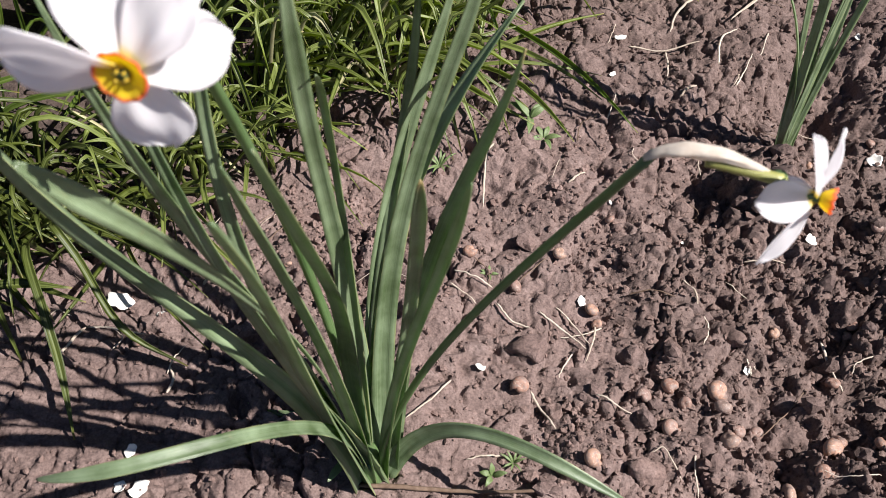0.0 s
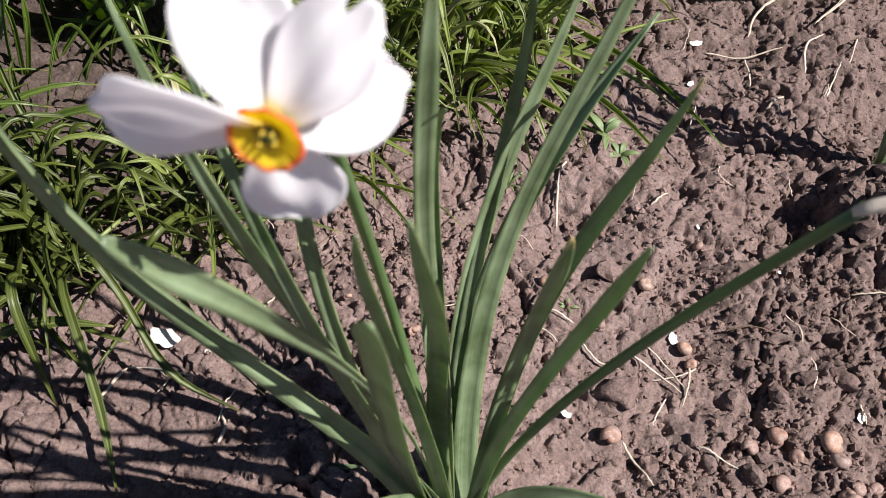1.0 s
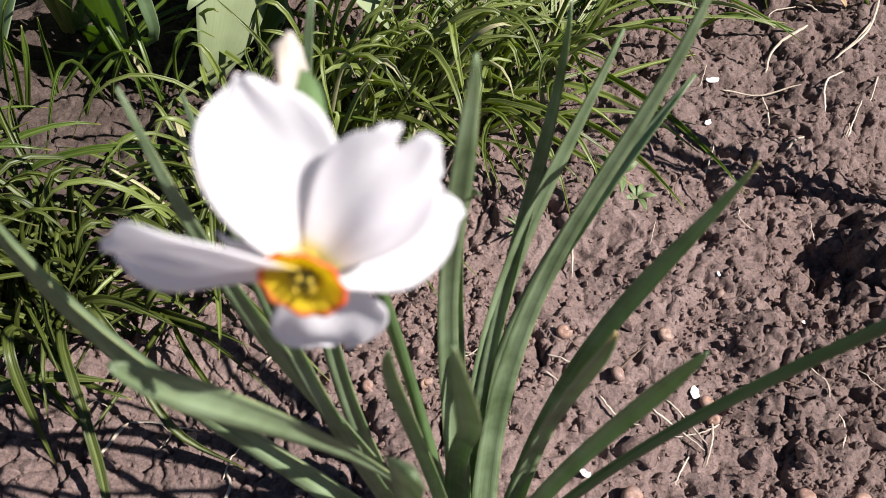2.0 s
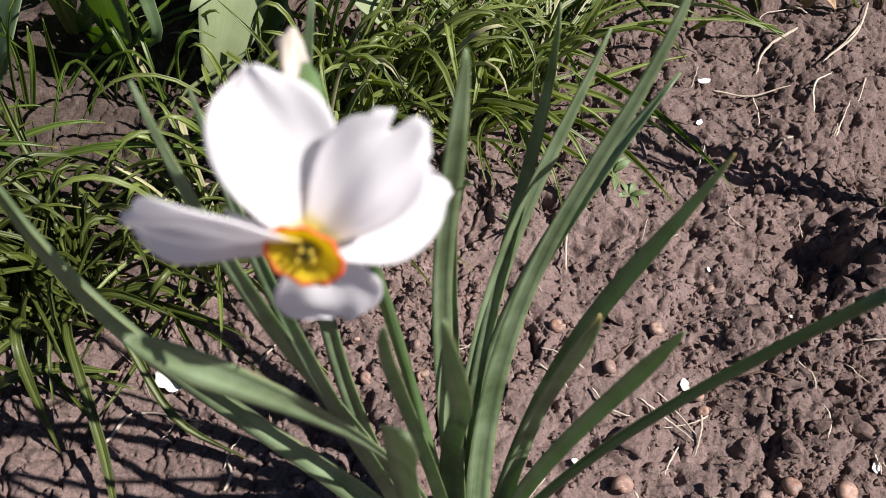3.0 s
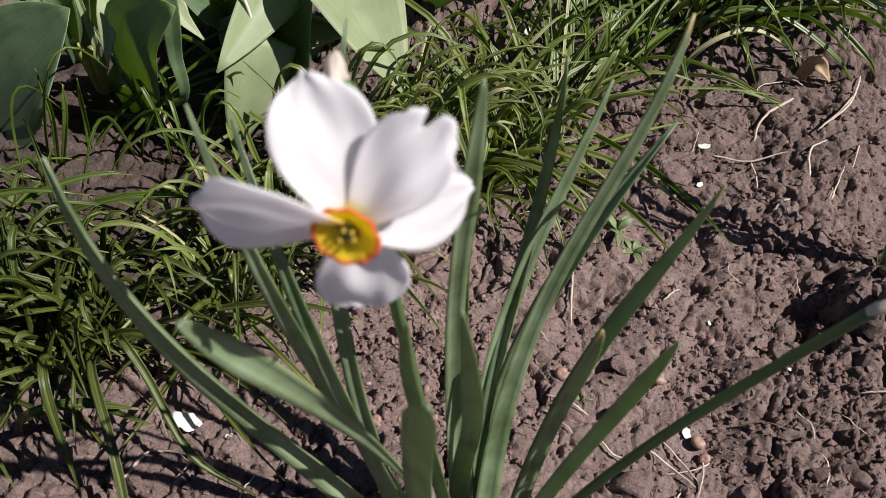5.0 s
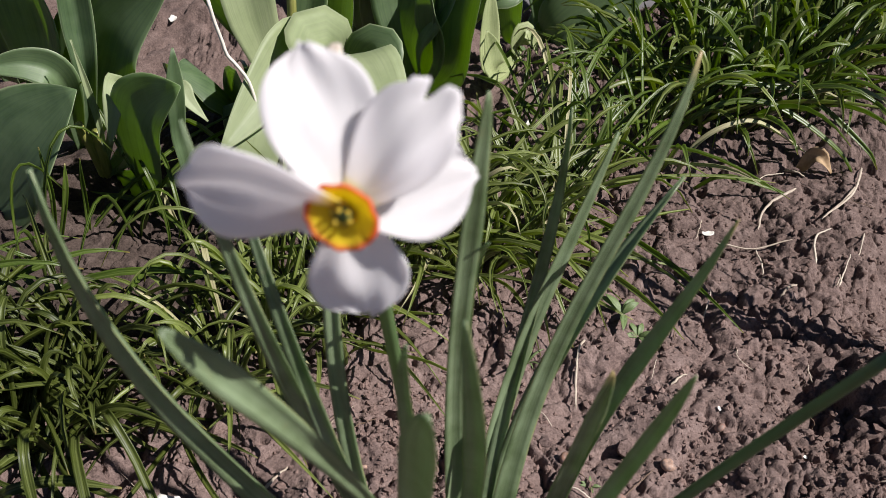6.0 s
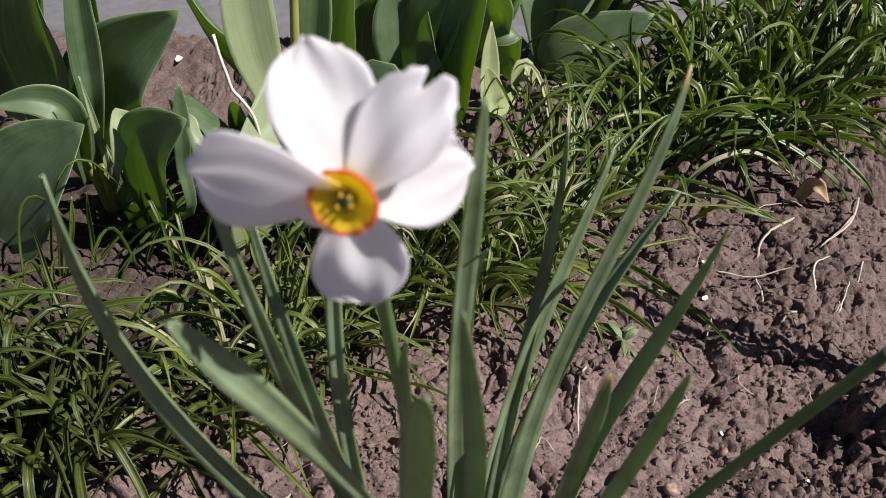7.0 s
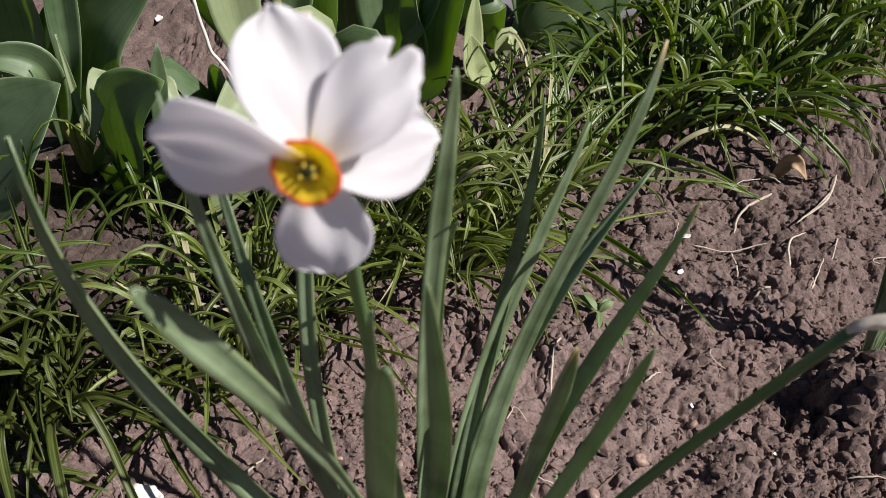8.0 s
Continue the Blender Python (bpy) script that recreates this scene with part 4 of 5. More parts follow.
tuft((-0.285, 0.585), [
    ([(-0.304, 0.578, 0.0), (-0.303, 0.588, 0.030), (-0.303, 0.596, 0.064)], 0.0042, GRASS),
    ([(-0.235, 0.588, 0.0), (-0.249, 0.598, 0.035), (-0.261, 0.604, 0.058)], 0.0040, DRY_BLADE),
    ([(-0.325, 0.563, 0.0), (-0.315, 0.567, 0.050), (-0.318, 0.574, 0.088)], 0.0040, GRASS),
    ([(-0.322, 0.563, 0.0), (-0.308, 0.568, 0.045), (-0.303, 0.574, 0.075)], 0.0040, GRASS),
    ([(-0.206, 0.563, 0.003), (-0.256, 0.597, 0.022), (-0.306, 0.602, 0.030)], 0.0042, GRASS),
    ([(-0.294, 0.592, 0.0), (-0.276, 0.603, 0.020), (-0.254, 0.614, 0.030)], 0.0038, GRASS),
    ([(-0.240, 0.590, 0.0), (-0.262, 0.600, 0.030), (-0.266, 0.604, 0.062)], 0.0034, GRASS),
], "few straight green blades in front of the tulips")
tuft((0.160, 0.700), [
    ([(0.150, 0.690, 0.0), (0.162, 0.690, 0.032), (0.186, 0.693, 0.050), (0.216, 0.703, 0.046), (0.269, 0.717, 0.008)], 0.0046, DRY_BLADE),
    ([(0.130, 0.745, 0.0), (0.142, 0.743, 0.055), (0.197, 0.736, 0.064), (0.257, 0.743, 0.052), (0.307, 0.713, 0.022), (0.321, 0.706, 0.005)], 0.0050, GRASS),
    ([(0.140, 0.720, 0.0), (0.170, 0.715, 0.050), (0.220, 0.716, 0.058), (0.275, 0.700, 0.030), (0.300, 0.690, 0.004)], 0.0050, GRASS),
    ([(0.165, 0.675, 0.0), (0.180, 0.665, 0.020), (0.205, 0.660, 0.020), (0.240, 0.662, 0.006)], 0.0040, GRASS),
], "tuft of long arching green leaves at the edge of the grass")


def broad_leaf(points, width, face, twist, channel, wave, phase, full):
    n = 22
    line = spline(points, n)
    s = np.linspace(0, 1, n)
    w = width * (0.25 + 0.75 * np.sin(np.clip(s / full, 0, 1) * math.pi / 2) ** 1.3) * np.clip(1 - np.clip((s - full) / (1 - full), 0, 1) ** 1.7, 0.0, 1) ** 0.9
    w[-1] = 0.0015
    return ribbon(line, w, face, twist, channel, 0.0010, 11, wave, phase)


def tulip(at, leaves, stems=(), label="tulip plant with broad grey-green leaves, not yet in bloom"):
    base = np.array((at[0], at[1], height(*at) - 0.004))
    ob = thing("tulip_plant", tuple(base), label, "tulip", "tulips behind the daffodil")
    for k, (points, width, face, more) in enumerate(leaves):
        more = dict(dict(twist=(0, 8), channel=0.16, wave=0.035, phase=1.7 * k, full=0.55), **more)
        material = more.pop("material", TULIP)
        foot = (0.005 * math.cos(2 * k), 0.005 * math.sin(2 * k), 0.0)
        v, f, u = broad_leaf([foot] + [np.array(p) - base for p in points], width, face, **more)
        part("leaf", mesh_of("leaf", v, f, u), material, ob)
    for tip in stems:
        tip = np.array(tip) - base
        v, f, u = tube(bezier(((0.2 * tip[0], 0.2 * tip[1], 0), (0.5 * tip[0], 0.5 * tip[1], tip[2] * 0.5), tip), 12), np.linspace(0.0046, 0.0034, 12), 10)
        part("stem", mesh_of("stem", v, f, u), STALK, ob)
    return ob


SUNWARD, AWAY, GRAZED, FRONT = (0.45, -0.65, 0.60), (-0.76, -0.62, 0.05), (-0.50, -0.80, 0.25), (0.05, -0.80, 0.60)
tulip((-0.430, 0.620), [
    ([(-0.394, 0.600, 0.014), (-0.350, 0.602, 0.068), (-0.298, 0.610, 0.113)], 0.096, (-0.05, -0.68, 0.70), dict(full=0.62, channel=0.05, wave=0.02)),
    ([(-0.45, 0.66, 0.08), (-0.45, 0.66, 0.16), (-0.44, 0.67, 0.22)], 0.060, AWAY, {}),
    ([(-0.50, 0.65, 0.08), (-0.53, 0.64, 0.14), (-0.57, 0.62, 0.18)], 0.058, FRONT, {}),
])
tulip((-0.345, 0.690), [
    ([(-0.361, 0.700, 0.062), (-0.361, 0.705, 0.115), (-0.364, 0.710, 0.165), (-0.360, 0.720, 0.235)], 0.086, GRAZED, {}),
    ([(-0.316, 0.690, 0.084), (-0.291, 0.685, 0.131), (-0.238, 0.680, 0.172)], 0.078, (-0.45, -0.85, 0.1), dict(twist=(0, -15), full=0.45)),
    ([(-0.330, 0.655, 0.090), (-0.346, 0.645, 0.113), (-0.381, 0.630, 0.116)], 0.027, SUNWARD, dict(twist=(0, 20), channel=0.3)),
    ([(-0.321, 0.675, 0.092), (-0.319, 0.680, 0.133), (-0.316, 0.685, 0.180), (-0.309, 0.690, 0.240)], 0.024, (0.5, -0.8, 0.3), dict(channel=0.4)),
    ([(-0.331, 0.700, 0.078), (-0.321, 0.700, 0.133), (-0.307, 0.700, 0.215)], 0.020, SUNWARD, dict(channel=0.4)),
])
tulip((-0.310, 0.645), [
    ([(-0.266, 0.612, 0.031), (-0.256, 0.600, 0.088), (-0.240, 0.590, 0.116), (-0.209, 0.575, 0.139)], 0.056, (-0.53, -0.84, 0.12), dict(channel=0.05, full=0.6)),
    ([(-0.229, 0.590, 0.050), (-0.222, 0.586, 0.095), (-0.218, 0.585, 0.124), (-0.215, 0.590, 0.159)], 0.012, SUNWARD, dict(full=0.8)),
    ([(-0.288, 0.640, 0.080), (-0.276, 0.625, 0.112), (-0.274, 0.610, 0.105), (-0.279, 0.600, 0.074)], 0.015, SUNWARD, dict(material=SUNLIT_TULIP, full=0.7)),
    ([(-0.235, 0.615, 0.105), (-0.223, 0.610, 0.117), (-0.217, 0.605, 0.110), (-0.204, 0.600, 0.097)], 0.013, SUNWARD, dict(material=SUNLIT_TULIP)),
    ([(-0.299, 0.630, 0.069), (-0.300, 0.630, 0.103), (-0.305, 0.635, 0.139)], 0.0055, SUNWARD, dict(material=SUNLIT_TULIP, channel=0.4)),
    ([(-0.285, 0.645, 0.04), (-0.276, 0.630, 0.07), (-0.284, 0.620, 0.05)], 0.030, AWAY, {}),
], [(-0.306, 0.636, 0.062), (-0.318, 0.636, 0.068)])
tulip((-0.175, 0.725), [
    ([(-0.190, 0.722, 0.085), (-0.199, 0.720, 0.135), (-0.200, 0.722, 0.195), (-0.195, 0.728, 0.235)], 0.044, SUNWARD, dict(material=SUNLIT_TULIP)),
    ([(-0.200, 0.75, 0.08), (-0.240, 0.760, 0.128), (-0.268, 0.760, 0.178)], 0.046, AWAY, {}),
    ([(-0.155, 0.705, 0.090), (-0.153, 0.675, 0.116), (-0.166, 0.635, 0.108), (-0.193, 0.580, 0.084)], 0.048, SUNWARD, dict(full=0.62, material=SUNLIT_TULIP)),
    ([(-0.16, 0.74, 0.09), (-0.150, 0.75, 0.15), (-0.148, 0.76, 0.235)], 0.032, FRONT, {}),
], [(-0.160, 0.735, 0.21)])
tulip((-0.125, 0.745), [
    ([(-0.131, 0.760, 0.080), (-0.125, 0.760, 0.135), (-0.114, 0.760, 0.210)], 0.058, AWAY, {}),
    ([(-0.137, 0.715, 0.074), (-0.126, 0.675, 0.112), (-0.099, 0.630, 0.106), (-0.064, 0.580, 0.071)], 0.084, SUNWARD, dict(full=0.62, material=SUNLIT_TULIP)),
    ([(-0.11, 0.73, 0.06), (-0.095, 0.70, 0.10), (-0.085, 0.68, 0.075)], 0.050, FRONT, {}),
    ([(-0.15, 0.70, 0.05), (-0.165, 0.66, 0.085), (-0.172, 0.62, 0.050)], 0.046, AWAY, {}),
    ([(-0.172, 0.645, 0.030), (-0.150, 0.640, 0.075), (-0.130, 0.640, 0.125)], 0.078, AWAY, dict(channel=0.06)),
    ([(-0.172, 0.655, 0.060), (-0.168, 0.622, 0.088), (-0.178, 0.598, 0.056), (-0.194, 0.582, 0.014)], 0.050, SUNWARD, dict(full=0.6, material=SUNLIT_TULIP)),
])
tulip((-0.225, 0.745), [
    ([(-0.235, 0.735, 0.030), (-0.262, 0.715, 0.060), (-0.285, 0.690, 0.058)], 0.056, AWAY, {}),
    ([(-0.222, 0.720, 0.040), (-0.234, 0.700, 0.075), (-0.250, 0.680, 0.092)], 0.060, AWAY, {}),
    ([(-0.215, 0.715, 0.040), (-0.205, 0.690, 0.065), (-0.212, 0.660, 0.040)], 0.050, (-0.7, -0.7, 0.1), {}),
])
tulip((-0.070, 0.805), [
    ([(-0.075, 0.800, 0.060), (-0.062, 0.800, 0.099), (-0.042, 0.800, 0.132), (-0.026, 0.800, 0.160)], 0.076, AWAY, {}),
    ([(-0.053, 0.780, 0.066), (-0.057, 0.780, 0.103), (-0.061, 0.780, 0.133)], 0.046, AWAY, dict(twist=(0, 10))),
    ([(-0.037, 0.770, 0.049), (-0.028, 0.770, 0.098), (-0.018, 0.770, 0.150), (-0.012, 0.770, 0.172)], 0.052, (-0.62, -0.75, 0.05), dict(channel=0.3)),
    ([(-0.08, 0.81, 0.06), (-0.088, 0.82, 0.11), (-0.09, 0.83, 0.15)], 0.055, FRONT, {}),
])
tulip((0.025, 0.905), [
    ([(0.017, 0.890, 0.020), (0.013, 0.890, 0.050), (0.010, 0.888, 0.078), (0.004, 0.868, 0.090), (0.010, 0.850, 0.084)], 0.050, (-0.62, -0.75, 0.1), dict(full=0.85)),
    ([(-0.005, 0.825, 0.020), (-0.008, 0.830, 0.064), (-0.007, 0.840, 0.100)], 0.020, SUNWARD, dict(material=PALE_LEAF)),
    ([(0.019, 0.862, 0.026), (0.027, 0.860, 0.045), (0.040, 0.858, 0.022)], 0.020, SUNWARD, dict(material=PALE_LEAF)),
    ([(0.001, 0.805, 0.030), (-0.006, 0.800, 0.056), (-0.010, 0.798, 0.075)], 0.022, SUNWARD, dict(material=PALE_LEAF)),
    ([(0.060, 0.955, 0.050), (0.068, 0.960, 0.095), (0.074, 0.960, 0.145)], 0.040, AWAY, {}),
], label="tulip plant with broad green and pale withering leaves")
tulip((0.050, 0.915), [
    ([(0.060, 0.902, 0.022), (0.095, 0.900, 0.051), (0.152, 0.900, 0.085)], 0.074, (-0.62, -0.72, 0.12), dict(channel=0.08)),
    ([(0.04, 0.95, 0.08), (0.03, 0.97, 0.13), (0.02, 0.98, 0.19)], 0.050, FRONT, {}),
    ([(0.095, 0.950, 0.110), (0.112, 0.935, 0.128), (0.116, 0.905, 0.100)], 0.042, SUNWARD, dict(material=SUNLIT_TULIP)),
    ([(0.10, 0.95, 0.07), (0.12, 0.96, 0.12), (0.15, 0.97, 0.16)], 0.050, AWAY, {}),
])
tulip((0.235, 0.985), [
    ([(0.250, 0.980, 0.045), (0.254, 0.980, 0.080), (0.254, 0.980, 0.130)], 0.030, SUNWARD, {}),
    ([(0.270, 0.980, 0.030), (0.292, 0.978, 0.060), (0.315, 0.976, 0.076)], 0.042, AWAY, dict(material=BROWN_LEAF)),
    ([(0.190, 0.985, 0.100), (0.150, 0.975, 0.118), (0.128, 0.958, 0.068)], 0.046, SUNWARD, {}),
    ([(0.20, 1.0, 0.08), (0.19, 1.01, 0.13), (0.17, 1.02, 0.18)], 0.050, FRONT, {}),
], label="tulip plant with a yellow-brown withered leaf among green ones")
for k, (x, y) in enumerate([(-0.130, 0.900), (-0.040, 0.930), (-0.450, 0.800), (-0.560, 0.720), (0.110, 1.000), (-0.540, 0.860)]):
    r = np.random.RandomState(61 + k)
    rows = []
    for q in range(4):
        a, h = r.uniform(0, 6.28), r.uniform(0.15, 0.24) * (1.0 if x < -0.2 else 0.68)
        d = np.array((math.cos(a), 0.6 * math.sin(a)))
        rows.append(([(x + d[0] * 0.02, y + d[1] * 0.02, h * 0.4), (x + d[0] * 0.045, y + d[1] * 0.045, h * 0.75), (x + d[0] * 0.075, y + d[1] * 0.075, h)], r.uniform(0.045, 0.062), (r.uniform(-0.5, 0.5), -0.8, 0.4), {}))
    tulip((x, y), rows)


def dead_stalk():
    pts = [(-0.150, 0.605, -0.003), (-0.166, 0.614, 0.050), (-0.173, 0.620, 0.090), (-0.174, 0.620, 0.105), (-0.177, 0.620, 0.120), (-0.184, 0.620, 0.132), (-0.189, 0.620, 0.139), (-0.191, 0.620, 0.150), (-0.194, 0.620, 0.164), (-0.196, 0.620, 0.180)]
    v, f, u = tube(spline(pts, 22), np.linspace(0.0012, 0.0013, 22), 6)
    ob = part("dead_stalk", mesh_of("dead_stalk", v, f, u), BLEACHED)
    return tagged(ob, "thin bleached dead stalk leaning among tulip leaves", "dead stalk")


dead_stalk()


# ---- snail shells, straw and chips on the soil ----
def shell_mesh(turns, seed):
    """A coiled shell about 1 unit in radius: a tube that grows along a flat helix."""
    n, around = 40, 10
    verts, uvs, faces = [], [], []
    for i in range(n):
        s = i / (n - 1)
        a, g = 2 * math.pi * turns * s, 0.10 + 0.90 * s**1.25
        c = np.array((0.40 * g * math.cos(a), 0.40 * g * math.sin(a), 0.50 * (1 - g)))
        out = np.array((math.cos(a), math.sin(a), 0.0))
        for k in range(around):
            t = 2 * math.pi * k / around
            verts.append(c + (out * math.cos(t) + np.array((0, 0, 0.92)) * math.sin(t)) * 0.60 * g)
            uvs.append((k / around, s * turns / 3))
    for i in range(n - 1):
        for k in range(around):
            q = (k + 1) % around
            faces.append((i * around + k, (i + 1) * around + k, (i + 1) * around + q, i * around + q))
    faces.append(tuple(range(around)))
    faces.append(tuple((n - 1) * around + k for k in range(around))[::-1])
    return mesh_of("snail_shell", verts, faces, uvs)


SHELL_MESHES = [shell_mesh(2.6, 1), shell_mesh(3.2, 2)]


def snail_shell(x, y, r, k):
    rng = np.random.RandomState(300 + k)
    ob = part("snail_shell", SHELL_MESHES[k % 2], SHELL)
    ob.rotation_euler = (rng.uniform(-0.8, 0.8), rng.uniform(-0.8, 0.8), rng.uniform(0, 6.28))
    ob.scale = (r, r, r)
    ob.location = (x, y, height(x, y) + 0.6 * r)
    return tagged(ob, "small brown dusty snail shell half sunk in the soil", "snail shell", "snail shells on the soil")


for k, (x, y, r) in enumerate([
    (0.1606, 0.2664, 0.0067), (0.1909, 0.2903, 0.0073), (0.1906, 0.2777, 0.0059), (0.1643, 0.2936, 0.0066), (0.1476, 0.2851, 0.0058),
    (0.1713, 0.2814, 0.0048), (0.1934, 0.2599, 0.0068), (0.2128, 0.2690, 0.0049), (0.2530, 0.2586, 0.0071), (0.2410, 0.2414, 0.0059),
    (0.0766, 0.2912, 0.0066), (0.1038, 0.3883, 0.0052), (0.0456, 0.3864, 0.0055), (0.1217, 0.3465, 0.0054), (0.0748, 0.3623, 0.0055),
    (0.3085, 0.4064, 0.0054), (0.2774, 0.3321, 0.0046), (0.3346, 0.4997, 0.0046), (0.1148, 0.2440, 0.0065), (0.2220, 0.2306, 0.0061),
    (0.1254, 0.3373, 0.0043), (0.2864, 0.4789, 0.0048), (-0.0620, 0.3478, 0.0045), (-0.0358, 0.3694, 0.0040), (-0.0303, 0.3536, 0.0049),
    (-0.0698, 0.3722, 0.0030), (-0.1550, 0.3165, 0.0049), (0.262, 0.300, 0.005), (0.296, 0.287, 0.0052), (0.232, 0.332, 0.0042),
    (0.2804, 0.3377, 0.0056), (0.2562, 0.2633, 0.0064), (0.2773, 0.2586, 0.0058), (0.1990, 0.2654, 0.0050), (0.2248, 0.2339, 0.0056), (0.1387, 0.4178, 0.0040)]):
    snail_shell(x, y, r, k)


def straw(a, b, c, r=0.0010, material=None, kind="dry_straw", label="pale dry straw lying on the soil", lift=0.002):
    rng = np.random.RandomState(int(abs(a[0] * 7919 + a[1] * 104729)) % 100000)
    flat = spline([(*a, 0), (*b, 0), (*c, 0)], 24)
    flat[:, :2] += np.cumsum(rng.normal(0, 0.00018, (24, 2)), axis=0)
    h = ground_height(flat[:, 0], flat[:, 1])
    h = np.convolve(np.pad(h, 6, mode="edge"), np.ones(13) / 13, mode="valid")
    top = float(np.max(ground_height(flat[:, 0], flat[:, 1]) - h))
    flat[:, 2] = h + 0.55 * max(top, 0.0) + lift * np.sin(np.linspace(0.3, 2.9, 24)) + r * 0.4
    origin = flat[0].copy()
    v, f, u = tube(flat - origin, 0.60 * r * (1 + 0.10 * np.sin(np.linspace(0, 7, 24) + a[0] * 50)) * np.linspace(1.1, 0.75, 24) * np.clip(np.sin(np.linspace(0.2, 3.0, 24)) * 2.6, 0.3, 1), 7, 0.75)
    ob = part(kind, mesh_of(kind, v, f, u), material or STRAW)
    ob.location = origin
    return tagged(ob, label, kind.replace("_", " "), "dry straws and roots on the soil")


straw((0.083, 0.290), (0.089, 0.278), (0.095, 0.266), 0.0014)
straw((0.036, 0.294), (0.024, 0.278), (0.010, 0.266))
straw((0.062, 0.481), (0.056, 0.467), (0.054, 0.435), 0.0014)
straw((0.112, 0.445), (0.118, 0.451), (0.124, 0.458), 0.0012)
straw((0.124, 0.338), (0.121, 0.324), (0.117, 0.310), 0.0011)
straw((0.089, 0.341), (0.104, 0.329), (0.117, 0.317), 0.0011)
straw((0.100, 0.348), (0.110, 0.336), (0.119, 0.321))
straw((0.128, 0.336), (0.118, 0.330), (0.100, 0.326), 0.0008)
straw((0.063, 0.346), (0.071, 0.335), (0.083, 0.330), 0.0012)
straw((0.036, 0.372), (0.049, 0.365), (0.060, 0.360))
straw((0.034, 0.359), (0.044, 0.352), (0.051, 0.346))
straw((0.243, 0.666), (0.216, 0.643), (0.205, 0.619), 0.0019)
straw((0.288, 0.665), (0.272, 0.644), (0.252, 0.624), 0.0016)
straw((0.169, 0.598), (0.195, 0.595), (0.225, 0.600), 0.0014)
straw((0.234, 0.571), (0.239, 0.596), (0.253, 0.606), 0.0014)
straw((0.199, 0.596), (0.198, 0.579), (0.194, 0.557), 0.0014)
straw((0.198, 0.530), (0.206, 0.535), (0.214, 0.540), 0.0016)
straw((0.261, 0.329), (0.263, 0.310), (0.266, 0.292), 0.0015)
straw((0.191, 0.343), (0.191, 0.331), (0.185, 0.318))
straw((0.180, 0.366), (0.186, 0.358), (0.189, 0.348), 0.0013)
straw((0.146, 0.358), (0.160, 0.358), (0.173, 0.352), 0.0009, TWIG, "brown_twig", "thin brown twig lying on the soil")
straw((-0.198, 0.302), (-0.193, 0.313), (-0.188, 0.323), 0.0017)
straw((-0.125, 0.362), (-0.122, 0.367), (-0.116, 0.377), 0.0015)
straw((0.120, 0.285), (0.130, 0.279), (0.139, 0.274))
straw((0.172, 0.249), (0.171, 0.238), (0.174, 0.228), 0.0009)
straw((0.067, 0.250), (0.057, 0.249), (0.047, 0.246))
straw((0.243, 0.545), (0.252, 0.563), (0.261, 0.581))
straw((0.110, 0.317), (0.104, 0.305), (0.102, 0.298), 0.0008)
straw((-0.014, 0.225), (0.035, 0.224), (0.093, 0.226), 0.0022, TWIG, "brown_twig", "long brown twig half buried in front of the daffodil")
straw((0.304, 0.697), (0.281, 0.651), (0.252, 0.625), 0.0017)
straw((0.244, 0.704), (0.251, 0.696), (0.257, 0.690), 0.0020)
straw((0.277, 0.603), (0.272, 0.592), (0.267, 0.585))
straw((0.248, 0.565), (0.247, 0.555), (0.241, 0.543))
straw((-0.132, 0.284), (-0.130, 0.294), (-0.132, 0.300), 0.0014)
straw((-0.188, 0.324), (-0.169, 0.324), (-0.151, 0.322))
straw((0.219, 0.379), (0.233, 0.379), (0.247, 0.380))
straw((0.213, 0.315), (0.2135, 0.309), (0.214, 0.303), 0.0009)
straw((0.2165, 0.314), (0.217, 0.308), (0.2175, 0.302), 0.0009)
for k in range(64):
    g = np.random.RandomState(700 + k)
    x, y, a, ln = g.uniform(-0.20, 0.33), g.uniform(0.23, 0.62 if k < 40 else 0.76), g.uniform(0, 6.28), g.uniform(0.006, 0.022)
    dark = g.uniform() < 0.45
    p = (x + ln * math.cos(a), y + ln * math.sin(a))
    q = (x + 1.7 * ln * math.cos(a + g.normal(0, 0.5)), y + 1.7 * ln * math.sin(a + g.normal(0, 0.5)))
    if dark:
        straw((x, y), p, q, g.uniform(0.0004, 0.0008), TWIG, "brown_twig", "thin brown twig lying on the soil")
    else:
        straw((x, y), p, q, g.uniform(0.0004, 0.0008))


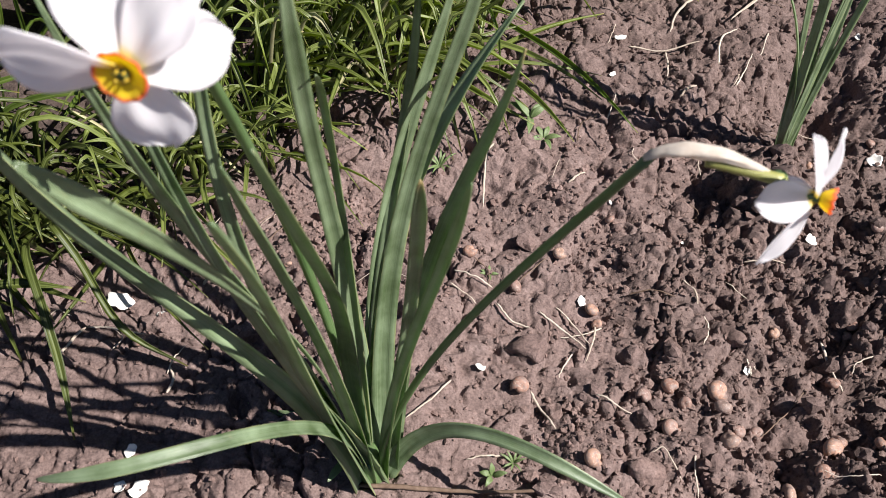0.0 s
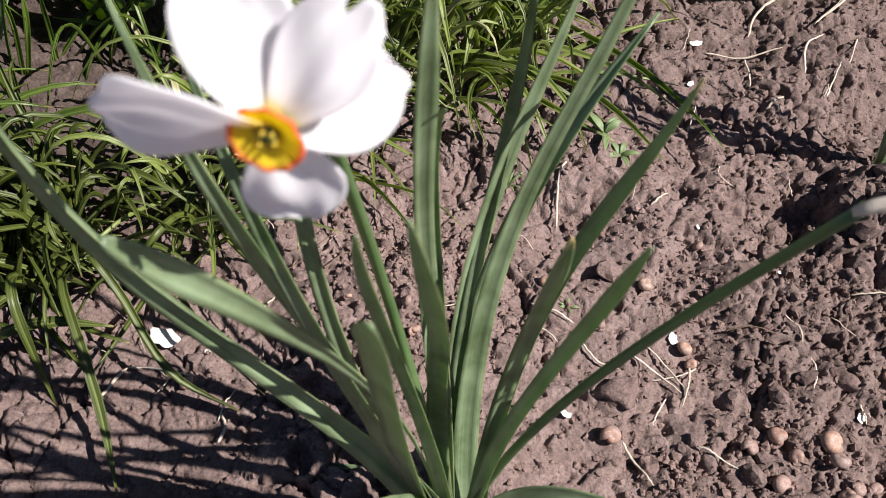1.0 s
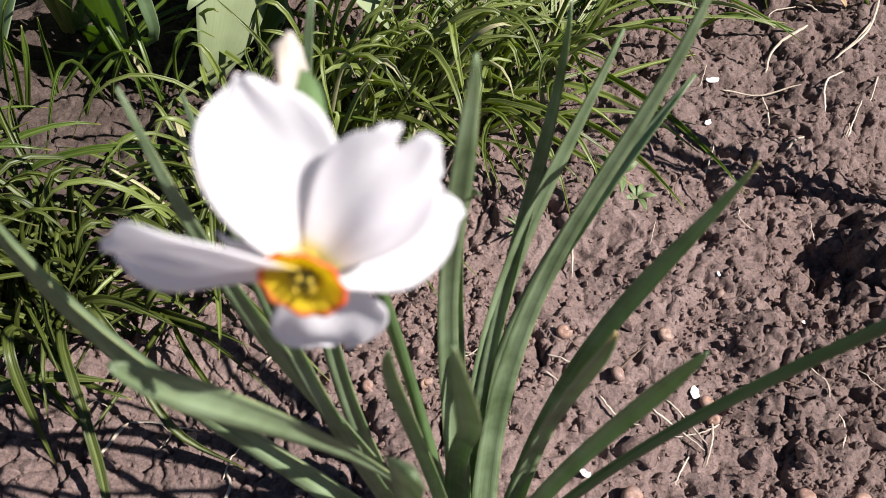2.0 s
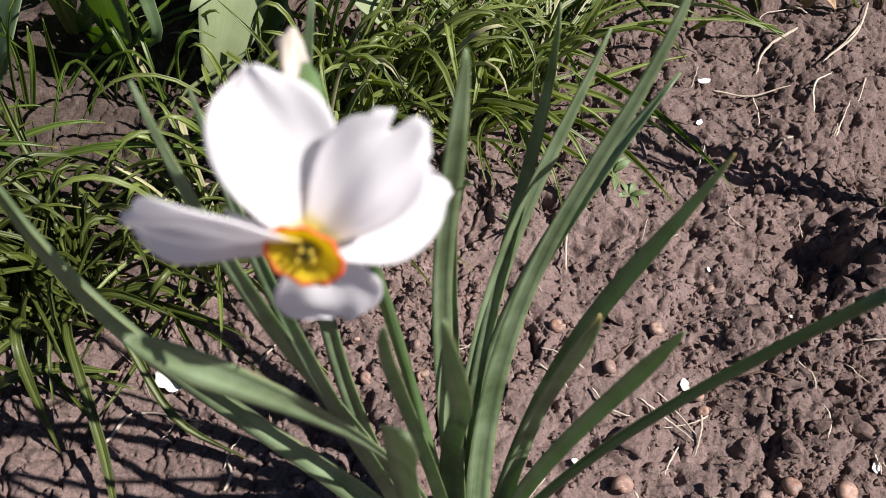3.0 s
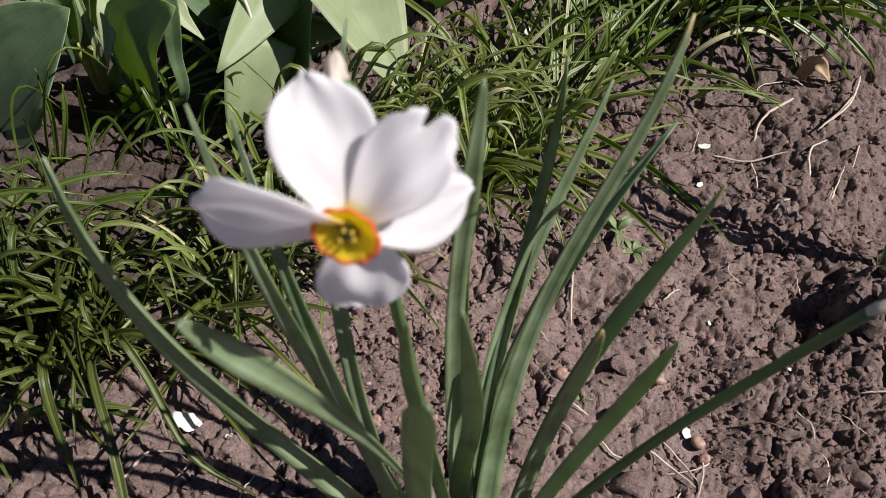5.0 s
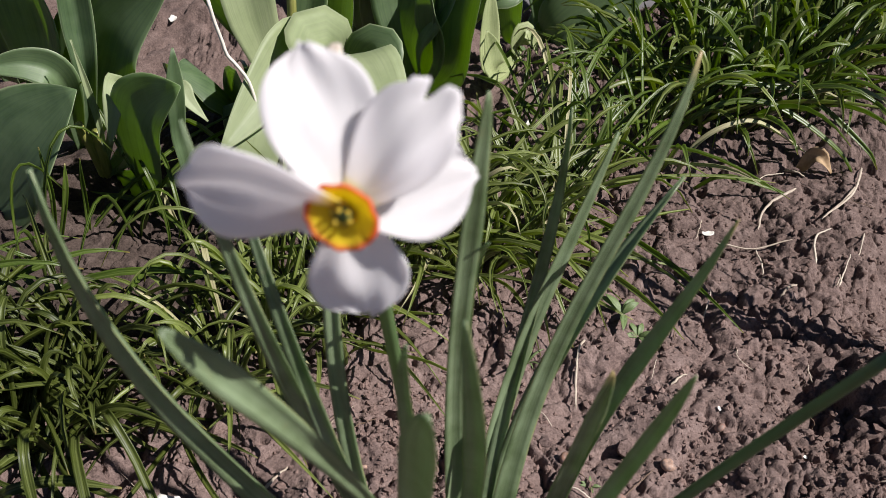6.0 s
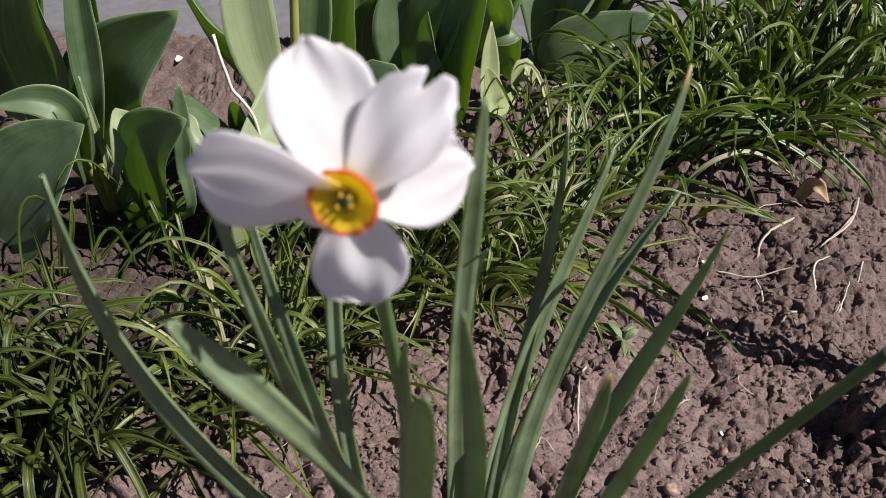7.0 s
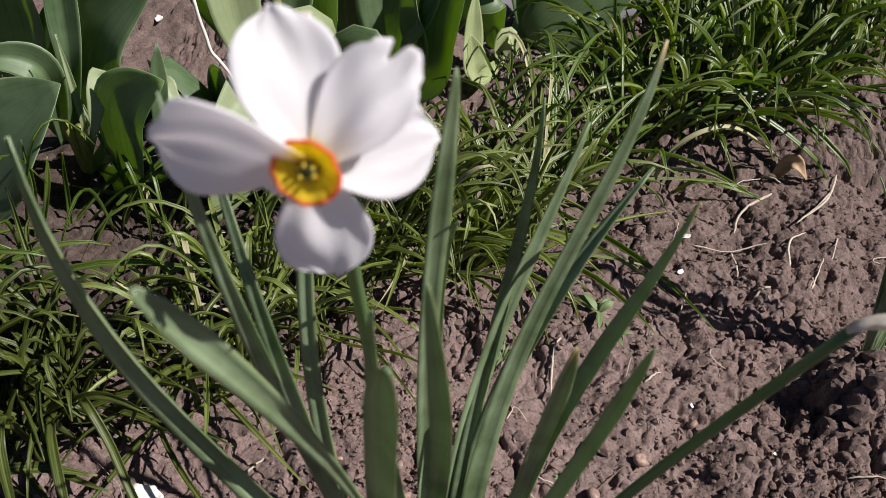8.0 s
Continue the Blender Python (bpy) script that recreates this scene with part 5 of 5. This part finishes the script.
def chip(x, y, r, seed):
    """A curled white fragment, like a dropped petal or a piece of shell."""
    g = np.random.RandomState(seed)
    n, m = 9, 7
    a0 = g.uniform(0, 6.28)
    verts, faces = [], []
    for skin in (1, -1):
        for i in range(n):
            for j in range(m):
                u, v = 2 * i / (n - 1) - 1, 2 * j / (m - 1) - 1
                e = 1 + 0.16 * math.sin(2 * math.atan2(v, u) + seed) + 0.10 * math.sin(5 * math.atan2(v, u) + 2 * seed)
                px, py = e * u * math.sqrt(1 - 0.5 * v * v), 0.8 * e * v * math.sqrt(1 - 0.5 * u * u)
                pz = 0.30 * px * px + 0.22 * py * py + 0.10 * math.sin(3 * px + seed) + skin * 0.03
                verts.append((r * (px * math.cos(a0) - py * math.sin(a0)), r * (px * math.sin(a0) + py * math.cos(a0)), r * pz))
    k = n * m
    for i in range(n - 1):
        for j in range(m - 1):
            a = i * m + j
            faces += [(a, a + m, a + m + 1, a + 1), (k + a, k + a + 1, k + a + m + 1, k + a + m)]
    for i in range(n - 1):
        a, b = i * m, i * m + m - 1
        faces += [(a, k + a, k + a + m, a + m), (b, b + m, k + b + m, k + b)]
    for j in range(m - 1):
        a, b = j, (n - 1) * m + j
        faces += [(a, a + 1, k + a + 1, k + a), (b, k + b, k + b + 1, b + 1)]
    ob = part("white_chip", mesh_of("white_chip", verts, faces), CHIP)
    ob.location = (x, y, height(x, y) + 0.3 * r + 0.0006)
    ob.rotation_euler = (g.uniform(-0.3, 0.3), g.uniform(-0.3, 0.3), 0)
    return tagged(ob, "small curled white fragment lying on the soil", "chip", "white fragments on the soil")


for k, (x, y, r) in enumerate([(-0.173, 0.345, 0.0085), (-0.147, 0.342, 0.0050), (0.053, 0.303, 0.0030), (0.330, 0.477, 0.0056), (0.266, 0.398, 0.0042), (0.212, 0.307, 0.0030),
                               (0.152, 0.558, 0.0026), (0.162, 0.603, 0.0048), (-0.145, 0.247, 0.0040), (-0.145, 0.225, 0.0042), (0.351, 0.610, 0.0030), (-0.134, 0.223, 0.0058),
                               (0.116, 0.352, 0.0035), (-0.060, 0.690, 0.0040), (0.030, 0.745, 0.0045), (-0.330, 0.905, 0.0050), (0.010, 0.700, 0.0030), (0.185, 0.400, 0.0016), (0.14, 0.43, 0.0014)]):
    chip(x, y, r, 900 + k)


def dry_leaf_scrap():
    v, f, u = ribbon(spline([(0.256, 0.703, 0.002), (0.262, 0.701, 0.014), (0.268, 0.697, 0.017), (0.277, 0.690, 0.007)], 14), 0.013 * np.sin(np.linspace(0.5, 2.9, 14)), (-0.2, -0.8, 0.5), (0, 35), 0.35, 0.0008, 9, 0.25)
    lift = height(0.265, 0.698)
    ob = part("dry_leaf", mesh_of("dry_leaf", [(p[0], p[1], p[2] + lift) for p in v], f, u), DRY_LEAF)
    return tagged(ob, "crumpled tan dry leaf beside the grass", "dry leaf")


dry_leaf_scrap()


def seedling(at, count, length, width, rise, seed):
    g = np.random.RandomState(seed)
    base = (at[0], at[1], height(*at) - 0.001)
    ob = thing("weed_seedling", base, "tiny green weed seedling sprouting from the soil", "weed", "weed seedlings on the soil")
    for k in range(count):
        a = 6.28 * k / count + g.normal(0, 0.3)
        d = np.array((math.cos(a), math.sin(a), 0))
        ln = length * g.uniform(0.7, 1.2)
        line = bezier((np.zeros(3), d * ln * 0.4 + (0, 0, rise), d * ln + (0, 0, rise * g.uniform(0.5, 1.2))), 9)
        s = np.linspace(0, 1, 9)
        v, f, u = ribbon(line, width * np.clip(np.sin(0.15 + 2.95 * s), 0.06, 1), (0.2, -0.3, 0.9), (0, g.uniform(-20, 20)), 0.15, 0.0005, 5)
        part("leaf", mesh_of("leaf", v, f, u), WEED, ob)


seedling((0.088, 0.505), 6, 0.018, 0.0055, 0.008, 1)
seedling((0.098, 0.490), 5, 0.012, 0.0040, 0.006, 2)
seedling((0.024, 0.464), 11, 0.013, 0.0016, 0.009, 3)
seedling((0.060, 0.237), 4, 0.007, 0.0035, 0.006, 4)
seedling((0.072, 0.246), 8, 0.009, 0.0014, 0.005, 5)
seedling((0.058, 0.372), 5, 0.006, 0.0020, 0.003, 6)


# ---- loose clods, the pieces of the ground ----
def lump(subdivisions, seed, cuts=6):
    bm = bmesh.new()
    bmesh.ops.create_icosphere(bm, subdivisions=subdivisions, radius=1.0)
    g = np.random.RandomState(seed)
    off = Vector(g.uniform(0, 50, 3))
    flat = g.uniform(0.55, 0.8)
    for v in bm.verts:
        k = 1 + 0.55 * noise.noise(v.co * 1.3 + off) + 0.30 * noise.noise(v.co * 3.1 + off)
        v.co = Vector((v.co.x, v.co.y * 0.85, v.co.z * flat)) * k
    for k in range(cuts):
        cut = Vector(g.normal(size=3)).normalized()
        reach = g.uniform(0.45, 0.75)
        for v in bm.verts:
            over = v.co.dot(cut) - reach
            if over > 0:
                v.co -= cut * over * 0.92
    for v in bm.verts:
        v.co *= 1 + 0.10 * noise.noise(v.co * 6.0 + off)
    me = bpy.data.meshes.new("clod")
    bm.to_mesh(me)
    bm.free()
    me.polygons.foreach_set("use_smooth", [False] * len(me.polygons))
    me.materials.append(CLOD)
    return me


LUMPS = [lump(2, 10 + k) for k in range(5)] + [lump(1, 30 + k) for k in range(7)]
g = np.random.RandomState(5)
made = 0
while made < 280:
    x, y = g.uniform(-0.21, 0.36), g.uniform(0.21, 0.60)
    if made < 45:
        x, y = g.normal(0.225, 0.030), g.normal(0.440, 0.028)
    crust = 0.15 + 0.85 * (x > 0.13 + 0.06 * math.sin(20 * y) and y < 0.44)
    if made >= 45 and g.uniform() > crust:
        continue
    r = 0.0022 + (0.0062 if made >= 45 else 0.0075) * g.uniform() ** 2.4
    ob = part("clod", LUMPS[g.randint(0, 5) if r > 0.0042 else g.randint(5, 12)], CLOD, GROUND)
    ob.location = (x, y, height(x, y) + 0.18 * r)
    ob.rotation_euler = (g.uniform(-0.5, 0.5), g.uniform(-0.5, 0.5), g.uniform(0, 6.28))
    ob.scale = (r, r, r)
    made += 1


# the larger clods that lie singly on the crust
ROUND_LUMPS = [lump(3, 60 + k, 2) for k in range(3)]
for me in ROUND_LUMPS:
    me.polygons.foreach_set("use_smooth", [True] * len(me.polygons))
for x, y, r in [(0.1437, 0.2385, 0.0125), (0.0842, 0.3171, 0.0150), (0.2059, 0.3279, 0.0110), (0.2320, 0.2860, 0.0100), (0.1800, 0.2563, 0.0095), (0.0565, 0.3286, 0.0090), (0.165, 0.333, 0.0085)]:
    ob = part("clod", ROUND_LUMPS[int(20000 * r) % 3], CLOD, GROUND)
    ob.location = (x, y, height(x, y))
    ob.rotation_euler = (0, 0, 40 * x)
    ob.scale = (0.8 * r, 0.8 * r, 0.7 * r)


def crumbs(count):
    """The finest loose earth, far too much of it to count."""
    r0 = np.random.RandomState(77)
    bm = bmesh.new()
    bmesh.ops.create_icosphere(bm, subdivisions=1, radius=1.0)
    unit_co = np.array([v.co[:] for v in bm.verts])
    tri = np.array([[v.index for v in f.verts] for f in bm.faces])
    bm.free()
    x, y = r0.uniform(-0.24, 0.40, count * 4), r0.uniform(0.20, 0.70, count * 4)
    keep = r0.uniform(size=count * 4) < 0.20 + 0.80 * step01(x + 0.1 * value_noise(x * 9, y * 9, 11) + 0.22 * value_noise(x * 30, y * 30, 12), 0.08, 0.26) * (1 - 0.85 * step01(y + 0.06 * value_noise(x * 12, y * 12, 13), 0.40, 0.48))
    x, y = x[keep][:count], y[keep][:count]
    x, y = np.r_[x, r0.normal(-0.03, 0.032, 1500)], np.r_[y, r0.normal(0.395, 0.036, 1500)]
    n = len(x)
    r = 0.0005 + 0.0022 * r0.uniform(size=n) ** 4
    z = ground_height(x, y) + 0.25 * r
    jitter = 1 + 0.28 * r0.normal(size=(n, len(unit_co), 1))
    co = unit_co[None] * jitter * r[:, None, None] * r0.uniform(0.7, 1.2, (n, 1, 3)) + np.stack([x, y, z], 1)[:, None]
    faces = (tri[None] + (np.arange(n) * len(unit_co))[:, None, None]).reshape(-1, 3)
    me = bpy.data.meshes.new("crumbs")
    me.from_pydata(co.reshape(-1, 3).tolist(), [], faces.tolist())
    return tagged(part("crumbs", me, CLOD, GROUND), "fine loose crumbs of dry soil", kind="stuff")


crumbs(16000)
